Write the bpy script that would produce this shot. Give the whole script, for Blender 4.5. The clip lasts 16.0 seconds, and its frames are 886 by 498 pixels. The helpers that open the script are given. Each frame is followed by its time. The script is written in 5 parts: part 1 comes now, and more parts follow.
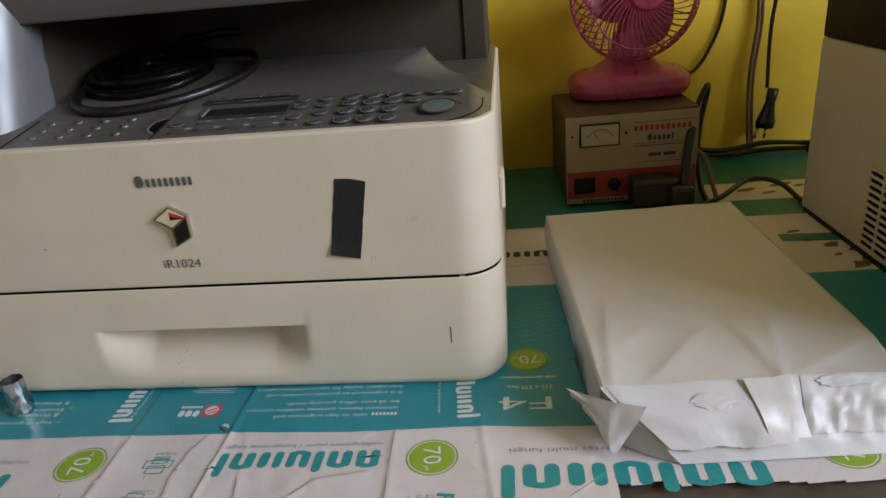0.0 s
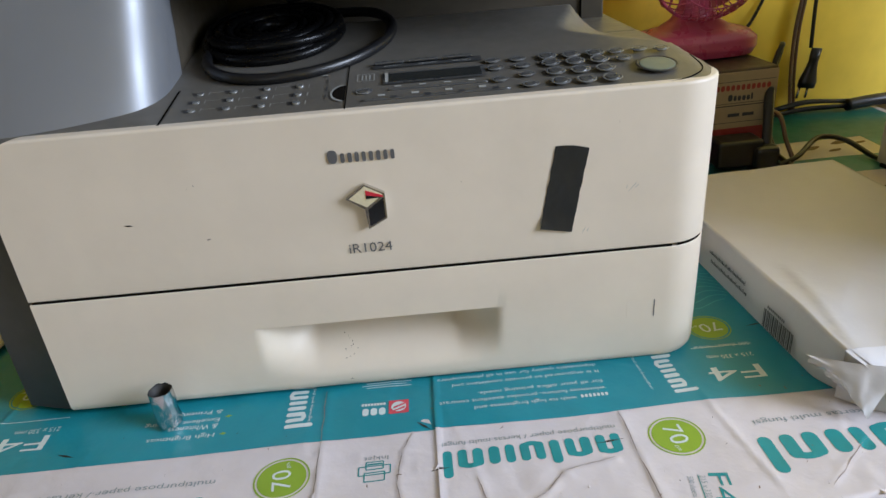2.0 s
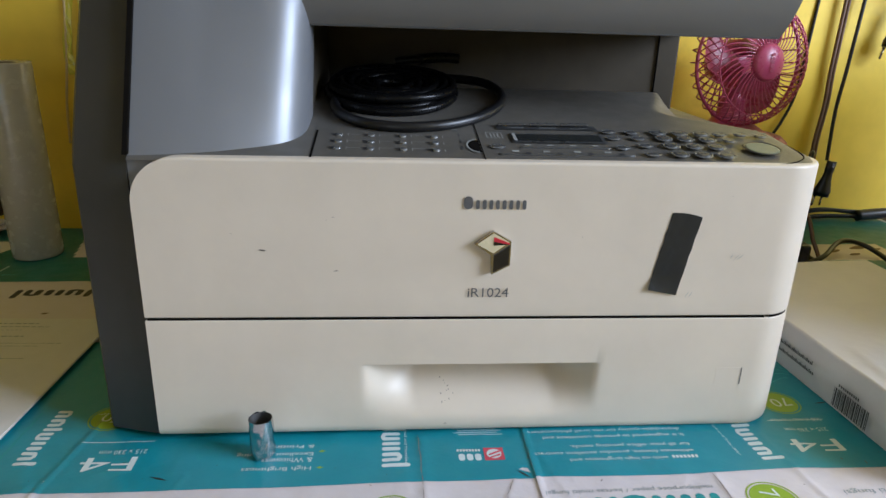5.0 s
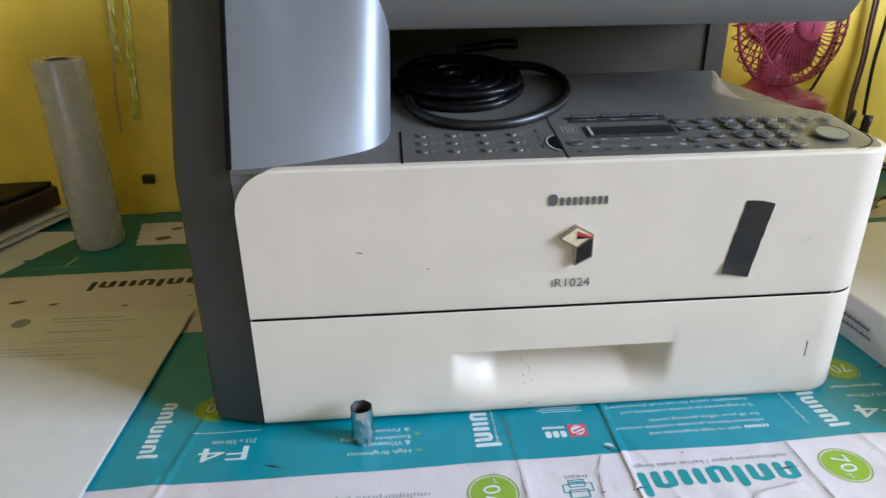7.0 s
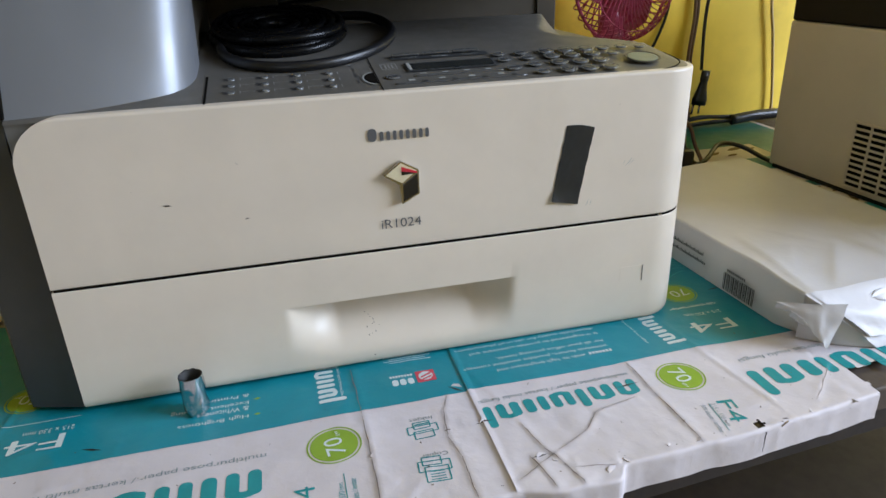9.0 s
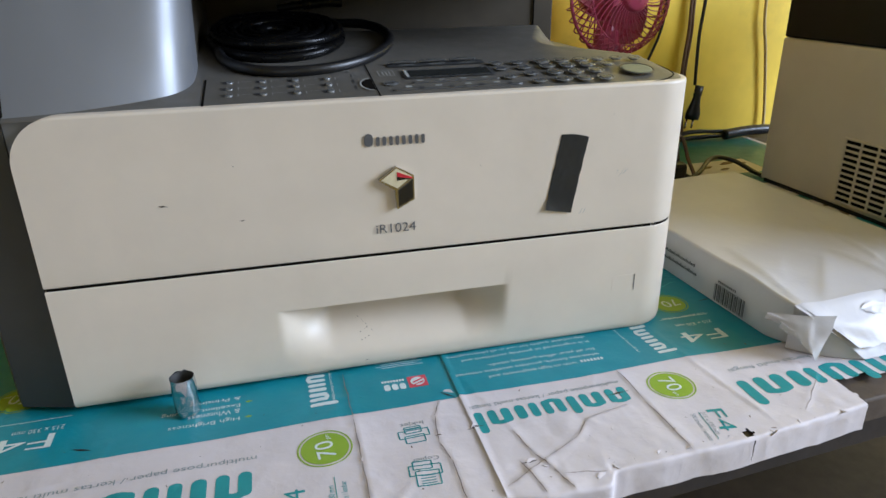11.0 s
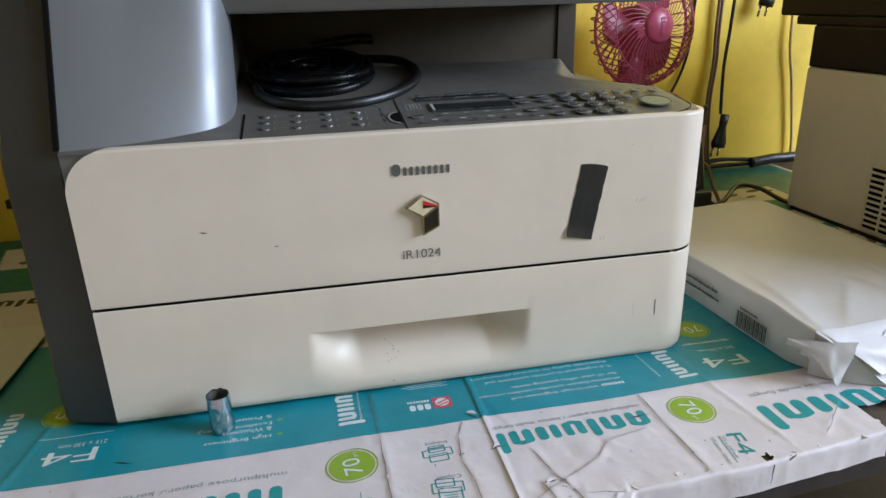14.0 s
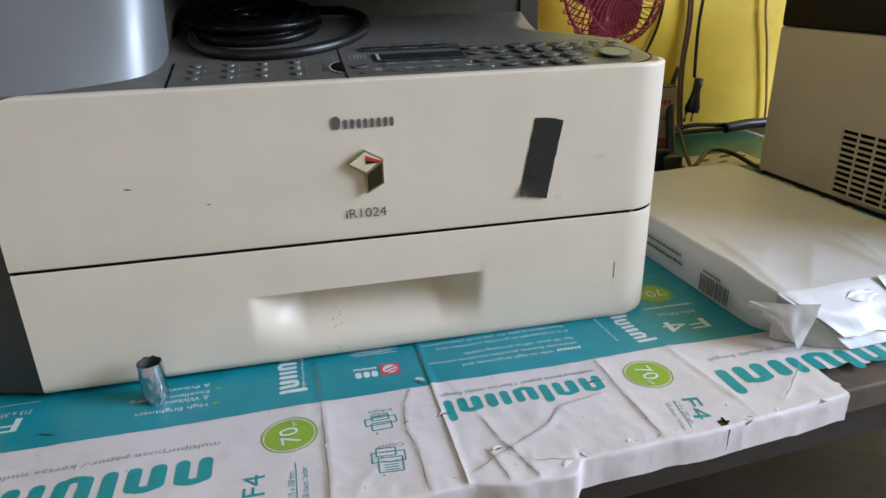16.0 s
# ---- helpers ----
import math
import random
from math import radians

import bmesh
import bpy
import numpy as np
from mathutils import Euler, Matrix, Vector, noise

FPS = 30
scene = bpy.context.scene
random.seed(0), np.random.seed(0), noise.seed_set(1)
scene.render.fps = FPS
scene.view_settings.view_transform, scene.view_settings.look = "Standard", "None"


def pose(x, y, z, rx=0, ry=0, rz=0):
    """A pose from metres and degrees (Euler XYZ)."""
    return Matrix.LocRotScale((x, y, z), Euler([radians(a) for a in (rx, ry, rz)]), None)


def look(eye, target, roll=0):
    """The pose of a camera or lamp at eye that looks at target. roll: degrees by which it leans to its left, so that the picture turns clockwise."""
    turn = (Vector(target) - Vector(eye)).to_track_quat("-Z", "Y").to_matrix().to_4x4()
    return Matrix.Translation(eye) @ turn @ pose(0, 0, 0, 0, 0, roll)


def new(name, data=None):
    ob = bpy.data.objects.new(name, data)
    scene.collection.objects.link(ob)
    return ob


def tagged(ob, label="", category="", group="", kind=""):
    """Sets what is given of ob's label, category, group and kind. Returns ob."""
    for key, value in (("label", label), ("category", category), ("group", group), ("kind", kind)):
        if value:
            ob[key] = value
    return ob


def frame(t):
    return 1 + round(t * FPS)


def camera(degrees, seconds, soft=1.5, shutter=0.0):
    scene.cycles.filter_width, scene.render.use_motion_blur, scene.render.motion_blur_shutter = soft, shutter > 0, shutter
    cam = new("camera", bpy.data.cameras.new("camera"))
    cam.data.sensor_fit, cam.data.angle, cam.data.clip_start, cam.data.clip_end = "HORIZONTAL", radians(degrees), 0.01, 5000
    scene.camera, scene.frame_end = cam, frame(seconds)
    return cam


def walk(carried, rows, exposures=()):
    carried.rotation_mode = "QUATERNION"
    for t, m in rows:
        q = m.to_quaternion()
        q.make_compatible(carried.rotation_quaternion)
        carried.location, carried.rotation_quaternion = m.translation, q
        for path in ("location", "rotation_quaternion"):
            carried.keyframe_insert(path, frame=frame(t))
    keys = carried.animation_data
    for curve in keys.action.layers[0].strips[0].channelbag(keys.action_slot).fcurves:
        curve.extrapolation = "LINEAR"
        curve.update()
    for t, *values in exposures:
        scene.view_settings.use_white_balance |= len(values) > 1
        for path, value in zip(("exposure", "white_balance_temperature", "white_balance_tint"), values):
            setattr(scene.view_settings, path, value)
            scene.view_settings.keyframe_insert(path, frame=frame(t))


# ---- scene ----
from mathutils.bvhtree import BVHTree

cam = camera(66.7, 16.0)
PATH = [
    (0, (0.538, -0.486, 0.342), (0.316, 1.334, -0.456), -5.8),
    (0.5, (0.384, -0.487, 0.343), (0.28, 1.346, -0.449), -4.8),
    (1, (0.319, -0.474, 0.352), (0.328, 1.334, -0.503), -6.7),
    (1.5, (0.308, -0.46, 0.35), (0.315, 1.338, -0.525), -5.4),
    (2, (0.307, -0.452, 0.346), (0.337, 1.337, -0.546), -5.3),
    (2.5, (0.294, -0.449, 0.345), (0.329, 1.341, -0.548), -4.3),
    (3, (0.29, -0.444, 0.345), (0.32, 1.342, -0.556), -4.2),
    (3.5, (0.285, -0.438, 0.341), (0.292, 1.343, -0.567), -4.3),
    (4, (0.277, -0.443, 0.343), (0.297, 1.343, -0.556), -3.8),
    (4.5, (0.247, -0.45, 0.347), (0.381, 1.346, -0.522), 0.4),
    (4.7, (0.218, -0.471, 0.329), (0.378, 1.409, -0.336), 1.5),
    (6.8, (0.127, -0.487, 0.402), (0.246, 1.365, -0.343), -2.0),
    (7, (0.122, -0.483, 0.378), (0.256, 1.341, -0.431), -1.2),
    (7.5, (0.16, -0.491, 0.332), (0.444, 1.289, -0.535), -3.6),
    (8, (0.177, -0.489, 0.325), (0.552, 1.282, -0.524), -3.3),
    (8.5, (0.178, -0.496, 0.328), (0.559, 1.295, -0.476), -3.2),
    (9, (0.179, -0.492, 0.324), (0.596, 1.289, -0.486), -2.5),
    (11.5, (0.177, -0.497, 0.321), (0.623, 1.292, -0.454), -1.1),
    (12, (0.177, -0.496, 0.321), (0.632, 1.289, -0.458), -0.9),
    (12.5, (0.177, -0.496, 0.32), (0.622, 1.292, -0.458), -0.9),
    (13, (0.175, -0.508, 0.327), (0.599, 1.303, -0.41), -1.4),
    (13.5, (0.179, -0.514, 0.332), (0.567, 1.314, -0.381), -2.4),
    (14, (0.177, -0.518, 0.328), (0.54, 1.319, -0.374), -2.1),
    (14.5, (0.172, -0.516, 0.326), (0.547, 1.318, -0.378), -1.2),
    (15, (0.171, -0.517, 0.326), (0.555, 1.318, -0.37), -0.6),
    (15.5, (0.176, -0.512, 0.325), (0.591, 1.313, -0.381), -0.4),
    (16, (0.211, -0.502, 0.305), (0.61, 1.299, -0.468), -1.8),
]
walk(cam, [(t, look(eye, target, roll)) for t, eye, target, roll in PATH],
     exposures=[(0.0, -0.63, 6950, 13), (0.5, -0.35, 6750, 13), (1.0, -0.17, 6550, 12.5), (3.5, -0.10, 6300, 11.8), (4.7, -0.10, 6200, 11.8), (6.8, 0.31, 5800, 12), (7.5, 0.0, 6000, 12), (9.0, -0.12, 6120, 11.7), (16.0, -0.12, 6150, 11.6)])

# ---- world and light ----
world = bpy.data.worlds.new("sky")
scene.world = world
world.use_nodes = True
wn = world.node_tree
sky = wn.nodes.new("ShaderNodeTexSky")
sky.sky_type, sky.sun_disc = "NISHITA", False
sky.sun_elevation, sky.sun_rotation = radians(50), radians(200)
wn.links.new(sky.outputs[0], wn.nodes["Background"].inputs[0])
wn.nodes["Background"].inputs[1].default_value = 0.12


def area(name, eye, target, w, h, watts, color):
    d = bpy.data.lights.new(name, "AREA")
    d.shape, d.size, d.size_y, d.energy, d.color = "RECTANGLE", w, h, watts, color
    o = new(name, d)
    o.matrix_world = look(eye, target)
    return o


# the sky's light in the side wall's window; behind, an added weak fill light
area("window_light", (2.90, -1.00, 1.20), (0.4, -0.10, 0.15), 1.40, 1.30, 146, (0.78, 0.89, 1.06))
area("door_light", (-0.35, -2.1, 0.35), (-0.25, 0.0, 0.15), 0.9, 1.7, 1.5, (0.88, 0.93, 1.0))


# ---- materials ----
def mat(name, color, rough=0.5, metal=0.0, vary=0.12, scale=40.0, bump=0.0, bscale=300.0, fine=0.0, spec=0.5, coat=0.0,
        stain=None, stain_amount=0.0, stain_scale=6.0, crease=0.0, cscale=16.0):
    m = bpy.data.materials.new(name)
    m.use_nodes = True
    nt = m.node_tree
    bsdf = nt.nodes["Principled BSDF"]
    tc = nt.nodes.new("ShaderNodeTexCoord")

    def noise_tex(s, detail=4.0, rough_=0.6):
        n = nt.nodes.new("ShaderNodeTexNoise")
        n.inputs["Scale"].default_value, n.inputs["Detail"].default_value, n.inputs["Roughness"].default_value = s, detail, rough_
        nt.links.new(tc.outputs["Object"], n.inputs["Vector"])
        return n

    def mix(fac, a, b):
        x = nt.nodes.new("ShaderNodeMix")
        x.data_type = "RGBA"
        for sock, v in ((x.inputs["Factor"], fac), (x.inputs["A"], a), (x.inputs["B"], b)):
            if isinstance(v, (int, float, tuple)):
                sock.default_value = v
            else:
                nt.links.new(v, sock)
        return x.outputs["Result"]

    def ramp(src, lo, hi, a=0.0, b=1.0):
        r = nt.nodes.new("ShaderNodeMapRange")
        for k, v in (("From Min", lo), ("From Max", hi), ("To Min", a), ("To Max", b)):
            r.inputs[k].default_value = v
        nt.links.new(src, r.inputs["Value"])
        return r.outputs["Result"]

    dark = tuple(c * (1 - vary) for c in color) + (1,)
    light = tuple(min(1, c * (1 + vary * 0.6)) for c in color) + (1,)
    col = mix(ramp(noise_tex(scale).outputs["Fac"], 0.3, 0.7), dark, light)
    if fine:
        col = mix(ramp(noise_tex(scale * 25, 2.0).outputs["Fac"], 0.35, 0.65, 0.0, fine), col, tuple(c * 0.55 for c in color) + (1,))
    if stain:
        col = mix(ramp(noise_tex(stain_scale, 6.0, 0.7).outputs["Fac"], 0.52, 0.78, 0.0, stain_amount), col, tuple(stain) + (1,))
    nt.links.new(col, bsdf.inputs["Base Color"])
    nt.links.new(ramp(noise_tex(scale * 2.3).outputs["Fac"], 0.25, 0.75, max(0.02, rough - 0.08), min(1.0, rough + 0.08)), bsdf.inputs["Roughness"])
    bsdf.inputs["Metallic"].default_value = metal
    bsdf.inputs["Specular IOR Level"].default_value = spec
    bsdf.inputs["Coat Weight"].default_value = coat
    if bump:
        b = nt.nodes.new("ShaderNodeBump")
        b.inputs["Strength"].default_value, b.inputs["Distance"].default_value = bump, 0.0006
        nt.links.new(noise_tex(bscale, 5.0).outputs["Fac"], b.inputs["Height"])
        nt.links.new(b.outputs["Normal"], bsdf.inputs["Normal"])
        if crease:
            # flat facets between sharp kinks, fine wrinkles and a few long creases
            def ridged(src):
                sub = nt.nodes.new("ShaderNodeMath")
                sub.operation, sub.inputs[1].default_value = "SUBTRACT", 0.5
                nt.links.new(src, sub.inputs[0])
                ab = nt.nodes.new("ShaderNodeMath")
                ab.operation = "ABSOLUTE"
                nt.links.new(sub.outputs[0], ab.inputs[0])
                return ab.outputs[0]

            def plus(p, q):
                add = nt.nodes.new("ShaderNodeMath")
                add.operation = "ADD"
                nt.links.new(p, add.inputs[0])
                nt.links.new(q, add.inputs[1])
                return add.outputs[0]

            warp = nt.nodes.new("ShaderNodeVectorMath")
            warp.operation = "MULTIPLY_ADD"
            warp.inputs[1].default_value = (0.010, 0.010, 0.010)
            nt.links.new(noise_tex(26.0, 3.0).outputs["Color"], warp.inputs[0])
            nt.links.new(tc.outputs["Object"], warp.inputs[2])
            vor = nt.nodes.new("ShaderNodeTexVoronoi")
            vor.feature = "F1"
            vor.inputs["Scale"].default_value = cscale * 2.6
            nt.links.new(warp.outputs[0], vor.inputs["Vector"])
            wide = ramp(ridged(noise_tex(cscale * 0.8, 2.0, 0.5).outputs["Fac"]), 0.0, 0.10, 1.0, 0.0)
            small = ramp(ridged(noise_tex(cscale * 4.5, 3.0, 0.55).outputs["Fac"]), 0.0, 0.10, 0.22, 0.0)
            b2 = nt.nodes.new("ShaderNodeBump")
            b2.inputs["Strength"].default_value, b2.inputs["Distance"].default_value = crease, 0.0026
            nt.links.new(plus(plus(ramp(vor.outputs["Distance"], 0.0, 1.0, 0.0, 1.1), wide), small), b2.inputs["Height"])
            nt.links.new(b.outputs["Normal"], b2.inputs["Normal"])
            nt.links.new(b2.outputs["Normal"], bsdf.inputs["Normal"])
    return m


CREAM = mat("cream_plastic", (0.668, 0.590, 0.490), 0.42, vary=0.05, scale=14, bump=0.06, bscale=2200, stain=(0.42, 0.37, 0.29), stain_amount=0.14, stain_scale=9)
SIDE = mat("dark_grey_plastic", (0.045, 0.046, 0.047), 0.5, vary=0.08, scale=20, bump=0.1, bscale=1800)
SILVER = mat("silver_grey_plastic", (0.205, 0.213, 0.228), 0.44, metal=0.4, vary=0.05, scale=6)
# the tower's plastic again, darkened for the weaker light on the scanner front
DIMSILVER = mat("dim_silver_plastic", (0.152, 0.148, 0.140), 0.42, metal=0.15, vary=0.06, scale=10, bump=0.05, bscale=2000)
DECK = mat("grey_panel_plastic", (0.128, 0.120, 0.106), 0.40, metal=0.15, vary=0.08, scale=25, bump=0.08, bscale=2000)
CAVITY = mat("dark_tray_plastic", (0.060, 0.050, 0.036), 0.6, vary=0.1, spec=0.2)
KEY = mat("key_plastic", (0.085, 0.087, 0.088), 0.3, metal=0.2, vary=0.05)
KEYRIM = mat("key_rim_plastic", (0.20, 0.205, 0.205), 0.25, metal=0.3, vary=0.05)
KEYDARK = mat("key_dark", (0.04, 0.042, 0.045), 0.4)
STARTKEY = mat("start_key_green", (0.13, 0.165, 0.145), 0.35, vary=0.05)
LCD = mat("lcd_glass", (0.025, 0.027, 0.026), 0.12, vary=0.05)
PRINTWHITE = mat("panel_print", (0.36, 0.37, 0.36), 0.6)
SEAM = mat("seam_shadow_gap", (0.007, 0.006, 0.005), 0.9, spec=0.05)
LOGO = mat("grey_lettering", (0.10, 0.10, 0.105), 0.4)
TAPE = mat("black_tape", (0.014, 0.016, 0.018), 0.38, vary=0.2, scale=60, bump=0.25, bscale=160)
CHROME = mat("chrome_rim", (0.55, 0.52, 0.48), 0.22, metal=1.0)
EMB_CREAM = mat("badge_cream", (0.70, 0.62, 0.42), 0.25, coat=0.5)
EMB_RED = mat("badge_red", (0.55, 0.03, 0.05), 0.25, coat=0.5)
EMB_BLACK = mat("badge_black", (0.012, 0.012, 0.014), 0.15, coat=0.5)
RUBBER = mat("black_cable_rubber", (0.007, 0.007, 0.008), 0.36, vary=0.2, scale=80)
PAPER = mat("white_wrapper_paper", (0.64, 0.590, 0.605), 0.6, vary=0.05, scale=18, bump=0.5, bscale=55, stain=(0.50, 0.43, 0.36), stain_amount=0.35, stain_scale=11, crease=0.10, cscale=13)
TEAL = mat("teal_print", (0.008, 0.25, 0.32), 0.40, vary=0.08, scale=24, bump=0.4, bscale=60, stain=(0.03, 0.20, 0.22), stain_amount=0.4, crease=0.10, cscale=11)
TEALINK = mat("teal_ink", (0.012, 0.27, 0.29), 0.5, vary=0.08, scale=60, bump=0.3, bscale=60)
WHITEINK = mat("white_ink", (0.62, 0.70, 0.70), 0.5, vary=0.06)
GREYINK = mat("grey_ink", (0.26, 0.31, 0.32), 0.6)
BLACKINK = mat("black_ink", (0.03, 0.03, 0.035), 0.6)
LIME = mat("lime_print", (0.25, 0.39, 0.03), 0.45, vary=0.06)
REDINK = mat("red_print", (0.60, 0.07, 0.10), 0.5)
REAM = mat("white_ream_paper", (0.58, 0.565, 0.58), 0.42, vary=0.04, scale=14, bump=0.3, bscale=40, crease=0.12, cscale=9)
PAGES = mat("paper_pages", (0.66, 0.65, 0.63), 0.7, vary=0.04)
WALL = mat("yellow_wall_paint", (0.88, 0.62, 0.055), 0.55, vary=0.16, scale=6, bump=0.25, bscale=90, stain=(0.30, 0.20, 0.03), stain_amount=0.6, stain_scale=3.2)
# unseen walls and ceiling: colours darkened to hold down the bounced light
BOUNCEWALL = mat("bounce_wall_yellow", (0.38, 0.285, 0.07), 0.7, vary=0.08, scale=3)
CEIL = mat("dim_ceiling_grey", (0.36, 0.33, 0.28), 0.8)
FLOOR = mat("floor_tile", (0.22, 0.20, 0.18), 0.5)
WOOD = mat("worn_brown_board", (0.085, 0.062, 0.046), 0.6, vary=0.35, scale=30, bump=0.4, bscale=120)
DARKWOOD = mat("dark_table_wood", (0.028, 0.02, 0.016), 0.6, vary=0.3, scale=20)
PINK = mat("pink_fan_plastic", (0.40, 0.056, 0.125), 0.3, vary=0.06, scale=20)
PINKDARK = mat("fan_grille_plastic", (0.30, 0.035, 0.075), 0.4)
PINKBLADE = mat("fan_blade_plastic", (0.29, 0.034, 0.07), 0.3)
STAB = mat("brown_steel_case", (0.055, 0.034, 0.025), 0.5)
STABFACE = mat("cream_steel_face", (0.30, 0.225, 0.13), 0.5, vary=0.08, scale=30)
STABRED = mat("red_panel", (0.24, 0.026, 0.022), 0.45)
BEIGE = mat("beige_plastic", (0.56, 0.51, 0.42), 0.5, vary=0.06, scale=10, bump=0.1, bscale=900)
BLACKP = mat("black_plastic", (0.010, 0.0095, 0.009), 0.45, spec=0.22)
FOIL = mat("crinkled_foil", (0.60, 0.595, 0.60), 0.20, metal=1.0, vary=0.15, scale=120, bump=0.6, bscale=200)
FOILIN = mat("tube_inside", (0.02, 0.02, 0.02), 0.6)
FILM = mat("film_roll", (0.42, 0.40, 0.34), 0.25, vary=0.06, scale=30, coat=0.3)
BROWNCORD = mat("brown_cord", (0.16, 0.09, 0.05), 0.5)
GREYCORD = mat("grey_cord", (0.62, 0.47, 0.22), 0.5)
TAPECLEAR = mat("glossy_yellow_tape", (0.62, 0.55, 0.05), 0.10, vary=0.15, scale=60, coat=0.8, bump=0.6, bscale=90)
COVER = mat("dark_brown_cover", (0.03, 0.018, 0.014), 0.35, vary=0.25)


# ---- helpers for meshes ----
def to_mesh(name, bm, material, smooth=False):
    bmesh.ops.recalc_face_normals(bm, faces=bm.faces[:])
    me = bpy.data.meshes.new(name)
    for f in bm.faces:
        f.smooth = smooth
    bm.to_mesh(me)
    bm.free()
    me.materials.append(material)
    return me


def part(name, bm, material, parent, label="", smooth=False):
    me = bm if isinstance(bm, bpy.types.Mesh) else to_mesh(name, bm, material, smooth)
    o = new(name, me)
    o.parent = parent
    if label:
        tagged(o, label)
    return o


def thing(name, label, category, group="", kind="", at=(0, 0, 0)):
    o = new(name)
    o.empty_display_size = 0.02
    o.location = at
    return tagged(o, label, category, group, kind)


def boxm(bm, x0, x1, y0, y1, z0, z1, bevel=0.0, seg=2):
    r = bmesh.ops.create_cube(bm, size=1.0)
    for v in r["verts"]:
        v.co = Vector(((x0 + x1) / 2 + v.co.x * (x1 - x0), (y0 + y1) / 2 + v.co.y * (y1 - y0), (z0 + z1) / 2 + v.co.z * (z1 - z0)))
    if bevel:
        edges = list({e for v in r["verts"] for e in v.link_edges})
        bmesh.ops.bevel(bm, geom=edges, offset=bevel, segments=seg, profile=0.5, affect="EDGES")
    return bm


def box(x0, x1, y0, y1, z0, z1, bevel=0.0, seg=2):
    return boxm(bmesh.new(), x0, x1, y0, y1, z0, z1, bevel, seg)


def tube(points, r, sides=10, closed=False, bm=None, steps=8):
    """A round cord swept through control points along a Catmull-Rom curve."""
    bm = bm or bmesh.new()
    p = [Vector(q) for q in points]
    n = len(p)
    path = []
    for i in range(n if closed else n - 1):
        a, b, c, d = (p[(i + k) % n] if closed else p[min(max(i + k, 0), n - 1)] for k in (-1, 0, 1, 2))
        for j in range(steps):
            t = j / steps
            path.append(0.5 * (2 * b + (c - a) * t + (2 * a - 5 * b + 4 * c - d) * t * t + (3 * b - a - 3 * c + d) * t ** 3))
    if not closed:
        path.append(p[-1])
    m = len(path)
    rings, ref = [], None
    for i in range(m):
        nxt = path[(i + 1) % m] if closed or i + 1 < m else path[i]
        prv = path[i - 1] if closed or i > 0 else path[i]
        d = (nxt - prv).normalized()
        if ref is None:
            ref = d.orthogonal().normalized()
        ref = (ref - d * ref.dot(d)).normalized()
        side = d.cross(ref)
        rings.append([bm.verts.new(path[i] + r * (math.cos(2 * math.pi * k / sides) * ref + math.sin(2 * math.pi * k / sides) * side)) for k in range(sides)])
    for i in range(m if closed else m - 1):
        a, b = rings[i], rings[(i + 1) % m]
        for k in range(sides):
            bm.faces.new((a[k], a[(k + 1) % sides], b[(k + 1) % sides], b[k]))
    if not closed:
        bm.faces.new(rings[0][::-1])
        bm.faces.new(rings[-1])
    return bm


def lathe(profile, sides=32, bm=None, m=Matrix()):
    """Turns (r, z) pairs round the z axis, closing at r = 0."""
    bm = bm or bmesh.new()
    rings = []
    for r, z in profile:
        if r < 1e-6:
            rings.append([bm.verts.new(m @ Vector((0, 0, z)))])
        else:
            rings.append([bm.verts.new(m @ Vector((r * math.cos(2 * math.pi * k / sides), r * math.sin(2 * math.pi * k / sides), z))) for k in range(sides)])
    for a, b in zip(rings, rings[1:]):
        for k in range(sides):
            q = [a[k % len(a)], a[(k + 1) % len(a)], b[(k + 1) % len(b)], b[k % len(b)]]
            q = list(dict.fromkeys(q))
            if len(q) > 2:
                bm.faces.new(q)
    return bm


def prism(outline, z0, z1, bm=None, bevel=0.0):
    """Extrudes a plan outline of (x, y) pairs from z0 to z1."""
    bm = bm or bmesh.new()
    a = [bm.verts.new((x, y, z0)) for x, y in outline]
    b = [bm.verts.new((x, y, z1)) for x, y in outline]
    n = len(a)
    bm.faces.new(a[::-1])
    top = bm.faces.new(b)
    for i in range(n):
        bm.faces.new((a[i], a[(i + 1) % n], b[(i + 1) % n], b[i]))
    if bevel:
        bmesh.ops.bevel(bm, geom=list(top.edges), offset=bevel, segments=3, profile=0.5, affect="EDGES")
    return bm


def grid(nu, nv, place, bm=None, faces=None):
    bm = bm or bmesh.new()
    v = [[bm.verts.new(place(i / nu, j / nv)) for j in range(nv + 1)] for i in range(nu + 1)]
    for i in range(nu):
        for j in range(nv):
            if faces is None or faces((i + 0.5) / nu, (j + 0.5) / nv):
                bm.faces.new((v[i][j], v[i + 1][j], v[i + 1][j + 1], v[i][j + 1]))
    return bm


def smoothstep(a, b, x):
    t = min(1.0, max(0.0, (x - a) / (b - a)))
    return t * t * (3 - 2 * t)


def glyph_mesh(text, depth=0.0001):
    """The built-in font's outline of a text as a mesh, one unit high, from x = 0."""
    cu = bpy.data.curves.new("lettering", "FONT")
    cu.body, cu.resolution_u = text, 3
    o = new("lettering_source", cu)
    bpy.context.view_layer.update()
    me = bpy.data.meshes.new_from_object(o.evaluated_get(bpy.context.evaluated_depsgraph_get()))
    bpy.data.objects.remove(o)
    bpy.data.curves.remove(cu)
    return me


